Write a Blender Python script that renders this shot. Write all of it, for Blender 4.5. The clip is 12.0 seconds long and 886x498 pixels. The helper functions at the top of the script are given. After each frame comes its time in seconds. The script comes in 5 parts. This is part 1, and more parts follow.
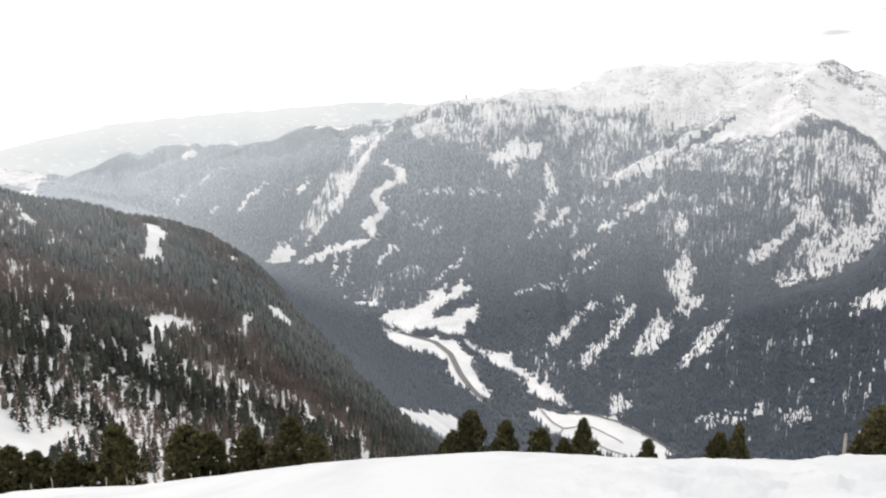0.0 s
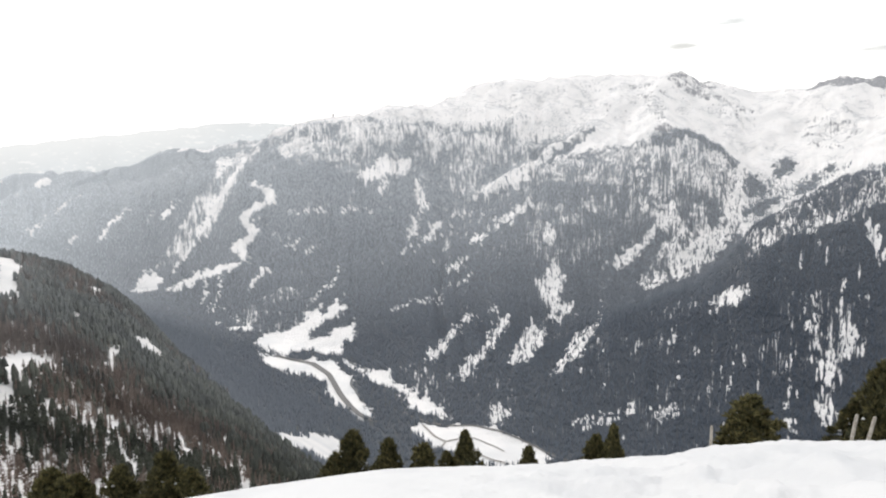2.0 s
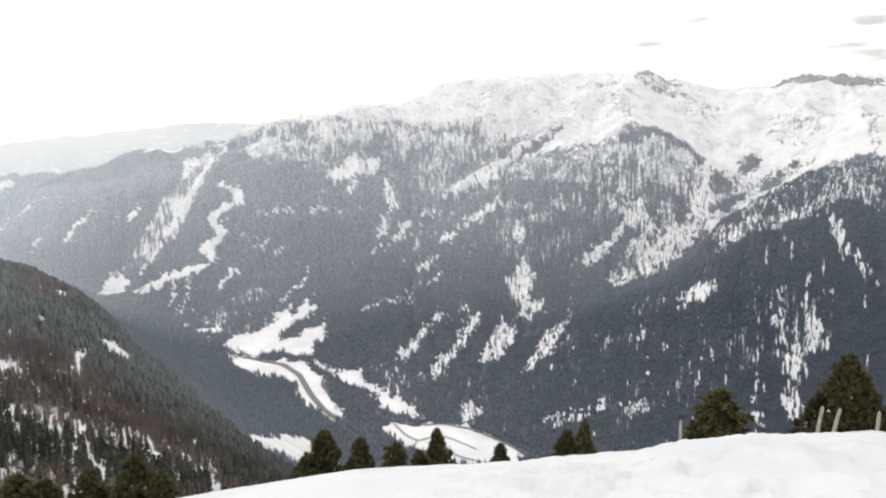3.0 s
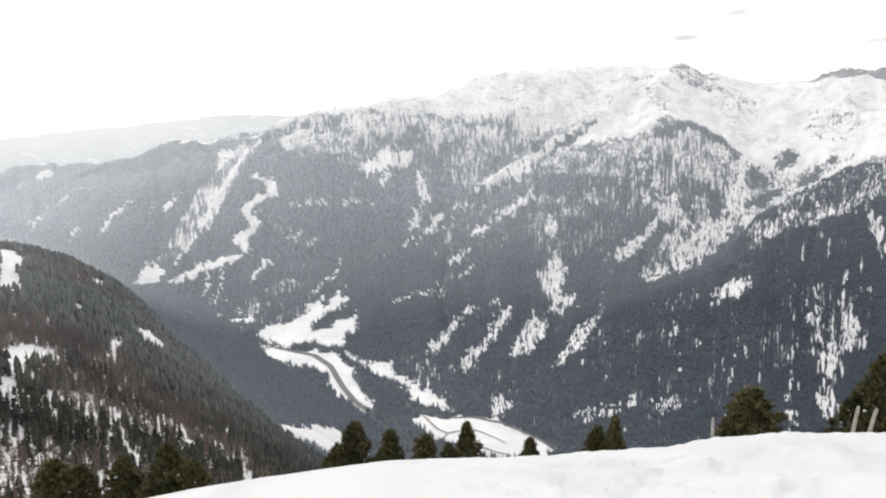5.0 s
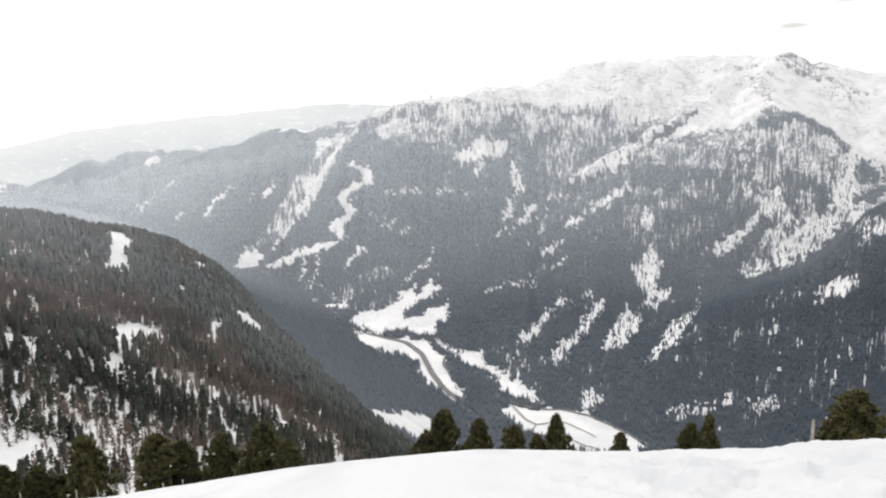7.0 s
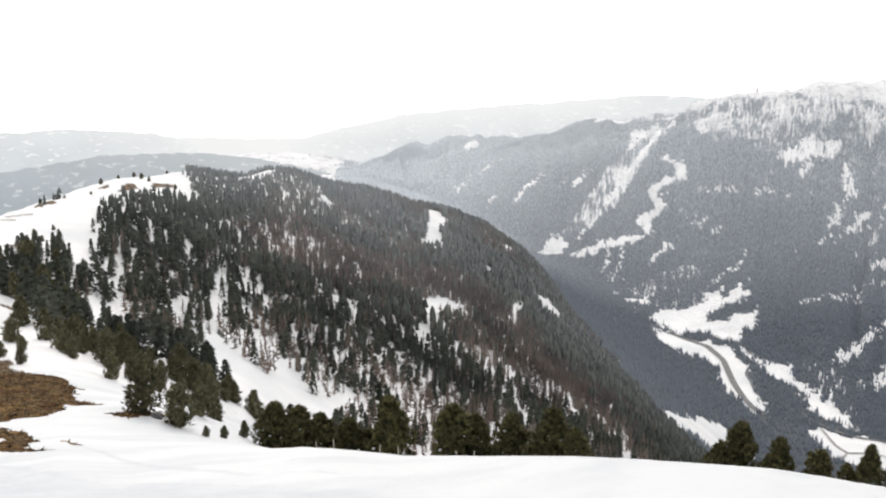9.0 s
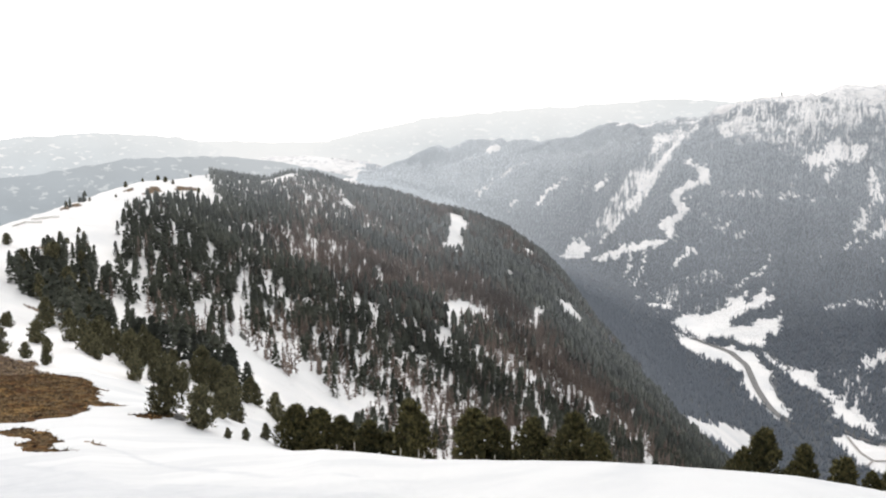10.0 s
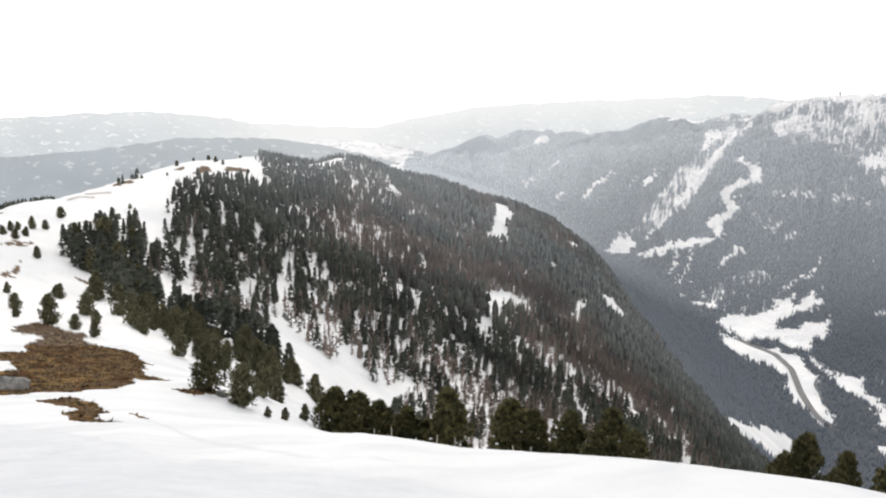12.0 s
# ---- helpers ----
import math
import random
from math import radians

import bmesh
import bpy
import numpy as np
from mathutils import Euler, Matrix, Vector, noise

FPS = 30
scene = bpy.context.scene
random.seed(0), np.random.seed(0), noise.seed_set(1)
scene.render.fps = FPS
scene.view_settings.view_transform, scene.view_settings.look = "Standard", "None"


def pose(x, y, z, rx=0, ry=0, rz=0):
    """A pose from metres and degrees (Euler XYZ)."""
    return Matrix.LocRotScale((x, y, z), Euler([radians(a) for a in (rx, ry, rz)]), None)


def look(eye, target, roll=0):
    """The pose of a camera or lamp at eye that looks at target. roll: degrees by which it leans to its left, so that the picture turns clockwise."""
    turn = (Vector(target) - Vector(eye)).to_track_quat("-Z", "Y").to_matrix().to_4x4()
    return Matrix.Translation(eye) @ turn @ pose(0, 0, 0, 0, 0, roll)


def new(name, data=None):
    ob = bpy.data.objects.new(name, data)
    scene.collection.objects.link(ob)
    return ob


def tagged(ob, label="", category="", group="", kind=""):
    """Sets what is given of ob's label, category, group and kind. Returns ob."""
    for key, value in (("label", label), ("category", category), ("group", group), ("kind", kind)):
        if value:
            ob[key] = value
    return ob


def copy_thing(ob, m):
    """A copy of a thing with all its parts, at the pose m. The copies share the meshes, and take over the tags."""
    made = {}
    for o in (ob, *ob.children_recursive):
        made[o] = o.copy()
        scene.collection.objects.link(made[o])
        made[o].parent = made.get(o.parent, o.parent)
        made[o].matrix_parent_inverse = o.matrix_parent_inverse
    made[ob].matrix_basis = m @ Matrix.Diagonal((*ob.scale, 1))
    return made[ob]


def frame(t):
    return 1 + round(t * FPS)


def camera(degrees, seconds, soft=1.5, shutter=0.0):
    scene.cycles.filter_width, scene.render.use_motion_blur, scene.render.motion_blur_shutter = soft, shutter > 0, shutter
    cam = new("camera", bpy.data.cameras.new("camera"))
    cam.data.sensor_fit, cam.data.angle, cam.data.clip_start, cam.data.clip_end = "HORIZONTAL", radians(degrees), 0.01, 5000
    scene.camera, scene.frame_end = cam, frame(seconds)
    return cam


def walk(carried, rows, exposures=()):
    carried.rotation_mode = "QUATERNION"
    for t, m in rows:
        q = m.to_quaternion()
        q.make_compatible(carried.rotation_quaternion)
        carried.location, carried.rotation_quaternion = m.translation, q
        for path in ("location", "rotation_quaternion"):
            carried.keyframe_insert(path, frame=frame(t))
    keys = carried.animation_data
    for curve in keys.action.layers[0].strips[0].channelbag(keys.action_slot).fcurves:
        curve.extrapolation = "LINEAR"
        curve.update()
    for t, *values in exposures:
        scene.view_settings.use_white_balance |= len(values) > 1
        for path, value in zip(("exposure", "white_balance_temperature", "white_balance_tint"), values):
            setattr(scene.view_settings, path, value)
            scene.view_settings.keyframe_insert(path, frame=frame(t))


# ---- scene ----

cam = camera(53.0, 12.0, soft=2.1)
EYE = 1.7
# seconds, yaw to the left, pitch, roll: a pan by hand from one spot
ROWS = [
    (0.0, 0.00, -11.00, 0.66),
    (0.5, -0.89, -10.93, 0.20),
    (1.0, -3.39, -10.83, -0.16),
    (1.5, -6.02, -10.41, -0.52),
    (2.0, -8.26, -9.90, -0.52),
    (2.5, -9.92, -9.93, -0.65),
    (2.7, -10.23, -10.00, -0.75),
    (4.3, -9.58, -9.96, -1.20),
    (4.5, -9.29, -10.09, -1.26),
    (5.0, -8.14, -10.41, -0.53),
    (5.5, -6.14, -10.77, -0.81),
    (6.0, -4.29, -10.84, -1.02),
    (6.5, -3.42, -10.83, -0.95),
    (7.0, -2.06, -11.01, -0.48),
    (7.5, 2.63, -11.60, 0.22),
    (7.7, 5.81, -11.61, 0.50),
    (9.3, 18.57, -11.50, 0.32),
    (9.5, 18.83, -11.36, 0.30),
    (10.0, 19.17, -11.39, 0.40),
    (10.5, 19.49, -11.91, -0.15),
    (11.0, 21.98, -12.20, 1.60),
    (11.5, 22.59, -12.01, 1.43),
    (12.0, 22.05, -12.17, 2.02),
]
walk(cam, [(t, pose(0.2, 0.3, EYE, 0, 0, yaw) @ pose(0, 0, 0, 90 + pitch) @ pose(0, 0, 0, 0, 0, roll)) for t, yaw, pitch, roll in ROWS])

# ---- sky and sun: a thin bright overcast, with the sun behind it ----
SUN_BEARING, SUN_HEIGHT = -30.0, 24.0


def bearing_way(bearing, height):
    a, e = radians(bearing), radians(height)
    return Vector((math.sin(a) * math.cos(e), math.cos(a) * math.cos(e), math.sin(e)))


def sky():
    world = bpy.data.worlds.new("overcast_sky")
    scene.world = world
    world.use_nodes = True
    nt = world.node_tree
    nt.nodes.clear()
    out = nt.nodes.new("ShaderNodeOutputWorld")
    tex = nt.nodes.new("ShaderNodeTexSky")
    tex.sky_type, tex.sun_disc = "NISHITA", False
    tex.sun_elevation, tex.sun_rotation = radians(SUN_HEIGHT), radians(SUN_BEARING)
    blue = nt.nodes.new("ShaderNodeBackground")
    blue.inputs[1].default_value = 0.02
    nt.links.new(tex.outputs[0], blue.inputs[0])
    # the cloud sheet: bright all over, brighter round the sun, with a few grey wisps
    coord = nt.nodes.new("ShaderNodeTexCoord")
    dot = nt.nodes.new("ShaderNodeVectorMath")
    dot.operation = "DOT_PRODUCT"
    dot.inputs[1].default_value = bearing_way(SUN_BEARING, SUN_HEIGHT)
    nt.links.new(coord.outputs["Generated"], dot.inputs[0])
    glow = nt.nodes.new("ShaderNodeMapRange")
    glow.inputs[1].default_value, glow.inputs[2].default_value = 0.75, 1.0
    glow.inputs[3].default_value, glow.inputs[4].default_value = 0.0, 0.8
    nt.links.new(dot.outputs["Value"], glow.inputs[0])
    mapping = nt.nodes.new("ShaderNodeMapping")
    mapping.inputs["Scale"].default_value = (3.0, 3.0, 22.0)
    nt.links.new(coord.outputs["Generated"], mapping.inputs[0])
    wisps = nt.nodes.new("ShaderNodeTexNoise")
    wisps.inputs["Scale"].default_value, wisps.inputs["Detail"].default_value = 1.6, 5.0
    nt.links.new(mapping.outputs[0], wisps.inputs[0])
    thin = nt.nodes.new("ShaderNodeMapRange")
    thin.inputs[1].default_value, thin.inputs[2].default_value = 0.52, 0.68
    thin.inputs[3].default_value, thin.inputs[4].default_value = 1.0, 0.82
    nt.links.new(wisps.outputs[0], thin.inputs[0])
    add = nt.nodes.new("ShaderNodeMath")
    add.operation = "ADD"
    add.inputs[1].default_value = CLOUD
    nt.links.new(glow.outputs[0], add.inputs[0])
    mul = nt.nodes.new("ShaderNodeMath")
    mul.operation = "MULTIPLY"
    nt.links.new(add.outputs[0], mul.inputs[0])
    nt.links.new(thin.outputs[0], mul.inputs[1])
    white = nt.nodes.new("ShaderNodeBackground")
    white.inputs[0].default_value = (0.986, 0.989, 1.0, 1)
    # a few small grey clouds, each a ragged oval: bearing, height, half width, half height in degrees
    ragged = nt.nodes.new("ShaderNodeTexNoise")
    ragged.inputs["Scale"].default_value, ragged.inputs["Detail"].default_value = 3.0, 6.0
    wide = nt.nodes.new("ShaderNodeMapping")
    wide.inputs["Scale"].default_value = (5.0, 5.0, 30.0)
    nt.links.new(coord.outputs["Generated"], wide.inputs[0])
    nt.links.new(wide.outputs[0], ragged.inputs[0])
    level = mul.outputs[0]
    for bearing, high, half, tall, grey in CLOUDLETS:
        middle = bearing_way(bearing, high)
        across = Vector((math.cos(radians(bearing)), -math.sin(radians(bearing)), 0))
        torn = nt.nodes.new("ShaderNodeMath")
        torn.operation = "MULTIPLY_ADD"
        torn.inputs[1].default_value, torn.inputs[2].default_value = 5.0, -2.35
        nt.links.new(ragged.outputs[0], torn.inputs[0])
        total = torn.outputs[0]
        for axis, size in ((across, half), (across.cross(middle), tall)):
            along = nt.nodes.new("ShaderNodeVectorMath")
            along.operation = "DOT_PRODUCT"
            along.inputs[1].default_value = axis / math.tan(radians(size))
            nt.links.new(coord.outputs["Generated"], along.inputs[0])
            shift = nt.nodes.new("ShaderNodeMath")
            shift.operation = "SUBTRACT"
            shift.inputs[1].default_value = middle.dot(axis) / math.tan(radians(size))
            nt.links.new(along.outputs["Value"], shift.inputs[0])
            square = nt.nodes.new("ShaderNodeMath")
            square.operation = "MULTIPLY_ADD"
            nt.links.new(shift.outputs[0], square.inputs[0])
            nt.links.new(shift.outputs[0], square.inputs[1])
            nt.links.new(total, square.inputs[2])
            total = square.outputs[0]
        veil = nt.nodes.new("ShaderNodeMapRange")
        veil.interpolation_type = "SMOOTHSTEP"
        for k, v in zip((1, 2, 3, 4), (-0.2, 1.3, grey, 1.0)):
            veil.inputs[k].default_value = v
        nt.links.new(total, veil.inputs[0])
        dim = nt.nodes.new("ShaderNodeMath")
        dim.operation = "MULTIPLY"
        nt.links.new(level, dim.inputs[0])
        nt.links.new(veil.outputs[0], dim.inputs[1])
        level = dim.outputs[0]
    nt.links.new(level, white.inputs[1])
    both = nt.nodes.new("ShaderNodeAddShader")
    nt.links.new(blue.outputs[0], both.inputs[0])
    nt.links.new(white.outputs[0], both.inputs[1])
    nt.links.new(both.outputs[0], out.inputs[0])


CLOUD = 1.32
CLOUDLETS = (
    (34.6, 1.99, 3.2, 0.7, 0.45), (30.3, 2.92, 1.1, 0.5, 0.48), (22.9, 2.72, 1.3, 0.45, 0.5), (35.5, 3.99, 1.9, 0.55, 0.48), (-15.4, 2.42, 3.0, 0.45, 0.44),
    (25.3, 4.12, 3.0, 0.4, 0.58))
sky()
sun = new("sun", bpy.data.lights.new("sun", "SUN"))
sun.data.energy, sun.data.angle, sun.data.color = 0.8, radians(14), (1.0, 0.95, 0.88)
sun.matrix_world = look((0, 0, 50), Vector((0, 0, 50)) - bearing_way(SUN_BEARING, SUN_HEIGHT))

# ---- the lie of the land: lines of bearing (to the right), distance and angle above the level ----
# (terrain begin)


def hashed(ix, iy, seed):
    n = (ix.astype(np.int64) * 374761393 + iy.astype(np.int64) * 668265263 + seed * 1442695041) & 0x7FFFFFFF
    n = ((n ^ (n >> 13)) * 1274126177) & 0x7FFFFFFF
    n = ((n ^ (n >> 11)) * 974711) & 0x7FFFFFFF
    return ((n ^ (n >> 16)) & 0xFFFF) / 65535.0


def value_noise(x, y, seed=0):
    ix, iy = np.floor(x), np.floor(y)
    fx, fy = x - ix, y - iy
    fx, fy = fx * fx * (3 - 2 * fx), fy * fy * (3 - 2 * fy)
    a, b = hashed(ix, iy, seed), hashed(ix + 1, iy, seed)
    c, d = hashed(ix, iy + 1, seed), hashed(ix + 1, iy + 1, seed)
    return (a + (b - a) * fx) * (1 - fy) + (c + (d - c) * fx) * fy


def fbm(x, y, octaves=4, seed=0):
    total, weight, amp = 0.0, 0.0, 1.0
    for o in range(octaves):
        total = total + amp * value_noise(x * 2**o + 17.3 * o, y * 2**o - 9.1 * o, seed + o)
        weight, amp = weight + amp, amp * 0.5
    return total / weight * 2 - 1


FINE = np.arange(-64.0, 52.01, 0.1)


def line(rows):
    """Distance and height along a line of the land, at every bearing of FINE, with its corners rounded."""
    b, r, e = np.array(rows, float).T
    out = []
    for v in (r, r * np.tan(np.radians(e)) + EYE):
        v = np.interp(FINE, b, v)
        pad = np.pad(v, 4, "edge")
        out.append(sum(pad[k:k + len(v)] * w for k, w in zip(range(9), (1, 2, 3, 4, 5, 4, 3, 2, 1))) / 25)
    return out


LINES = [
    # under the camera
    [(-60, 0.05, -88.3), (50, 0.05, -88.3)],
    # the edge of the near snow slope
    [(-60, 55, -21), (-50, 60, -21.2), (-42, 70, -21.5), (-34, 80, -22.9), (-29, 84, -23.9), (-25, 82, -24.25), (-20, 78, -24.8), (-14.5, 72, -24.75), (-8.5, 66, -24.4), (-3, 60, -24.15), (4.6, 54, -23.65), (12, 47, -23.5), (16, 43, -23.2), (22, 37, -22.4), (26, 33, -21.5), (30.5, 30, -20.55), (37, 28, -19.6), (45, 28, -19)],
    # the bank behind it, where the pines stand
    [(-60, 85, -19), (-50, 90, -19.3), (-42, 95, -20), (-36, 105, -20.6), (-31, 108, -22.8), (-27, 110, -25.6), (-20, 104, -27), (-10, 92, -27.4), (0, 78, -27.5), (15, 60, -27.5), (28, 45, -26), (38, 40, -24), (45, 40, -24)],
    # foot of the wooded spur
    [(-60, 125, -17), (-50, 130, -17.3), (-42, 150, -18), (-36, 170, -20), (-31, 200, -22), (-27, 260, -24.5), (-20, 320, -25.6), (-13, 360, -26.2), (-6, 420, -26.6), (0, 460, -27), (6, 500, -28), (14, 700, -29), (22, 900, -29), (45, 900, -28)],
    # half way up its face
    [(-60, 250, -13.5), (-50, 260, -13.5), (-42, 380, -13), (-36, 450, -14), (-30, 520, -15.5), (-24, 560, -17), (-18, 600, -18.5), (-12, 680, -19.5), (-6, 700, -22), (0, 640, -25.5), (6, 800, -26.5), (14, 1000, -27), (45, 1150, -26)],
    # crest of the spur
    [(-60, 400, -11), (-52, 420, -10.2), (-49, 470, -9.6), (-47.5, 510, -9.3), (-45.8, 560, -8.95), (-44.3, 600, -8.5), (-42.7, 650, -8.15), (-41, 700, -7.65), (-38.7, 760, -6.95), (-36, 820, -6.75), (-33.6, 900, -6.6), (-31, 960, -7.05), (-29, 1020, -6.5), (-27, 1080, -6.85), (-25.3, 1120, -7.35), (-22.4, 1200, -7.9), (-19.7, 1280, -9), (-17.2, 1340, -9.5), (-15, 1380, -10.2), (-12.6, 1400, -11.8), (-11, 1350, -13.5), (-8.7, 1250, -16.4), (-6, 1120, -19), (-3.5, 1020, -21.3), (-0.8, 950, -23.3), (1, 900, -24.6), (6, 1000, -25.8), (14, 1200, -25.8), (45, 1260, -25)],
    # the lower wood behind it
    [(-60, 600, -16), (-52, 600, -16), (-40, 1000, -12.5), (-30, 1400, -11.5), (-20, 1700, -12.2), (-15, 1750, -12.8), (-12.6, 1700, -13.2), (-11, 1650, -13.6), (-8.7, 1550, -16), (-6, 1500, -17.8), (-3.5, 1450, -19.7), (0, 1400, -21.7), (3, 1380, -23.7), (8, 1370, -24.9), (14, 1370, -25), (45, 1350, -24)],
    # near side of the valley floor
    [(-60, 900, -14), (-52, 900, -14), (-40, 1500, -13.5), (-30, 2200, -12), (-20, 2800, -11.5), (-15, 2800, -11.7), (-11.2, 2700, -12.7), (-8, 2480, -14.3), (-5.4, 2330, -15.3), (-4, 2230, -16), (0, 1950, -18.3), (3, 1740, -20.2), (8, 1560, -22.3), (12, 1500, -23), (16, 1480, -23.4), (24, 1470, -23.3), (45, 1470, -22.6)],
    # foot of the mountain across the valley
    [(-60, 1500, -13), (-52, 1500, -13), (-40, 2600, -12), (-30, 3400, -9.5), (-24, 4050, -6.95), (-20, 3800, -7.9), (-17, 3500, -9), (-11.2, 2950, -12), (-8, 2720, -13.3), (-5.4, 2520, -14.3), (-3.5, 2392, -15), (2.6, 2110, -16.8), (5, 1900, -18.8), (8.4, 1703, -20.6), (12, 1590, -22), (16, 1540, -22.8), (24, 1540, -22.4), (45, 1540, -21.5)],
    # crest of its side spur
    [(-60, 2200, -14), (-40, 3000, -12.5), (-30, 3700, -8.5), (-24, 4150, -6.75), (-17, 3650, -7.6), (-11, 3200, -9.4), (-6, 2850, -11), (0, 2600, -12.5), (8, 2150, -15.5), (12, 1950, -17.4), (15.3, 1900, -17.9), (17.9, 2050, -15.5), (21.5, 2200, -13.6), (25, 2350, -11.7), (26.4, 2400, -10.6), (27.6, 2450, -8.5), (29.9, 2550, -6.7), (32.9, 2650, -5), (36.4, 2700, -4.2), (45, 2750, -3.6)],
    # the gully behind the side spur
    [(-60, 2600, -14), (-40, 3300, -12), (-30, 3900, -7.9), (-24, 4200, -6.7), (-17, 3750, -6.9), (-11, 3350, -8.1), (-6, 3000, -9.5), (0, 2750, -11), (8, 2400, -13.4), (12, 2200, -15), (15.3, 2100, -16.3), (18, 2280, -14.5), (21.5, 2430, -12.9), (25, 2560, -11.3), (27, 2700, -9.6), (30, 2850, -7.6), (33, 2950, -6.2), (37, 3000, -5.4), (45, 3000, -5)],
    # the upper edge of the woods
    [(-60, 3000, -14), (-40, 3600, -11.5), (-30, 4100, -7.4), (-24, 4250, -6.65), (-17, 3950, -5.7), (-11, 3700, -5.7), (-6, 3500, -5), (0, 3350, -4.6), (5, 3320, -5.2), (10.5, 3300, -6), (14.2, 3350, -4.65), (17.8, 3350, -3.8), (21.3, 3320, -3.25), (23, 3300, -3), (24.7, 3300, -3.4), (26.8, 3300, -4.9), (28, 3320, -5.7), (31, 3450, -4.5), (34, 3500, -3.1), (37, 3500, -2.5), (45, 3500, -2.2)],
    # the snow basin under the summits
    [(-60, 3600, -13.5), (-40, 3900, -11), (-30, 4250, -7), (-24, 4280, -6.62), (-17, 4080, -5.1), (-11, 3900, -4.9), (-6, 3800, -3.7), (0, 3700, -2.7), (6, 3750, -1.8), (12, 3800, -2), (18, 3800, -1.9), (23, 3720, -2.3), (27, 3700, -3.6), (31, 3850, -2), (37, 3900, -1.6), (45, 3900, -1.5)],
    # the skyline
    [(-60, 4250, -13), (-50, 4250, -13), (-36, 4250, -9.5), (-33, 4250, -7.6), (-30, 4300, -6.5), (-26, 4330, -6.5), (-23.7, 4320, -6.56), (-21.7, 4250, -5.75), (-19.9, 4250, -4.9), (-18, 4250, -4.55), (-14.5, 4200, -4.4), (-12.8, 4150, -4.55), (-9.3, 4100, -3.6), (-4.4, 4000, -2.6), (-3, 4000, -2.45), (1.2, 3950, -1.5), (6.4, 4000, -0.8), (7.6, 4050, -0.6), (9.2, 4200, 0.04), (12.9, 4350, 1.0), (14.5, 4350, 0.87), (16.7, 4400, 1), (23, 4400, 1.03), (25.7, 4400, 0.3), (27.6, 4450, -0.17), (30.2, 4450, 0.13), (31.7, 4450, 0.77), (34.1, 4450, 0.73), (36.1, 4450, 0.4), (45, 4450, 0.2)],
    # the far side, falling away
    [(-60, 4700, -13), (-36, 4700, -9.5), (-33, 4700, -6.2), (-30, 4700, -5.45), (-27, 4700, -5.4), (-24, 4700, -5.7), (-21, 4700, -7), (-15, 4700, -8), (0, 4700, -6), (12, 4800, -3), (45, 4800, -3)],
]
FITTED = [line(rows) for rows in LINES]
KR = np.maximum.accumulate(np.array([f[0] for f in FITTED]) + np.arange(len(LINES))[:, None] * 0.01, axis=0)
KZ = np.array([f[1] for f in FITTED])
STEP = np.diff(KZ, axis=0) / np.maximum(np.diff(KR, axis=0), 0.5)
KM = np.zeros_like(KZ)
up, down = STEP[:-1], STEP[1:]
KM[1:-1] = np.where(up * down > 0, 2 * up * down / np.where(np.abs(up + down) < 1e-9, 1, up + down), 0)
KM[0], KM[-1] = STEP[0], STEP[-1]
KM[1] = np.interp(FINE, (-38, -27), (0.8, 1.12)) * STEP[0]
# how rough the land is at each line, and how it breaks into gullies, in metres
ROUGH = np.array([0.0, 0.05, 0.5, 1.5, 4, 4, 4, 1.0, 2.0, 9, 9, 10, 14, 16, 10])
GULLY = np.array([0.0, 0.0, 0.0, 0, 0, 0, 1, 0.0, 1, 10, 11, 11, 14, 4, 2])
CRAGGY = np.array([0.0, 0, 0, 0, 0, 0, 0, 0, 0, 4, 6, 14, 30, 40, 12])


# rock ribs and snow ridges on the upper mountain: height, half width, line in the plan
RIBS = [
    (45, 130, [(1688, 3991), (1515, 3731), (1431, 3613), (1334, 3276)]),
    (26, 90, [(1394, 3862), (1296, 3729), (1173, 3586)]),
    (55, 150, [(2256, 3435), (2298, 3340), (2207, 3081), (2065, 2813)]),
    (34, 100, [(1216, 3064), (1352, 3068), (1409, 2999), (1472, 2933)]),
    (26, 60, [(583, 3130), (776, 3240), (922, 3361), (1100, 3432)]),
    (26, 90, [(1787, 3899), (1779, 3730), (1774, 3553)]),
    (20, 80, [(2006, 3626), (1913, 3522), (1789, 3355)]),
    (26, 90, [(937, 3911), (884, 3794), (784, 3679)]),
    (30, 90, [(1154, 3942), (1072, 3835), (939, 3662)]),
    (30, 110, [(2154, 3566), (2113, 3326), (2058, 3120)]),
    (22, 70, [(1723, 3878), (1592, 3635), (1605, 3515)]),
]


def ribs_at(x, y):
    """How much the ribs lift the land: sharp crests with straight flanks, running out at both ends."""
    lift = np.zeros(np.shape(x))
    for high, wide, way in RIBS:
        best = np.zeros(np.shape(x))
        for n, ((x0, y0), (x1, y1)) in enumerate(zip(way, way[1:])):
            dx, dy = x1 - x0, y1 - y0
            t = ((x - x0) * dx + (y - y0) * dy) / (dx * dx + dy * dy)
            d = np.hypot(x - x0 - np.clip(t, 0, 1) * dx, y - y0 - np.clip(t, 0, 1) * dy)
            best = np.maximum(best, 1 - d / wide)
        lift = np.maximum(lift, high * np.clip(best, 0, 1))
    return lift


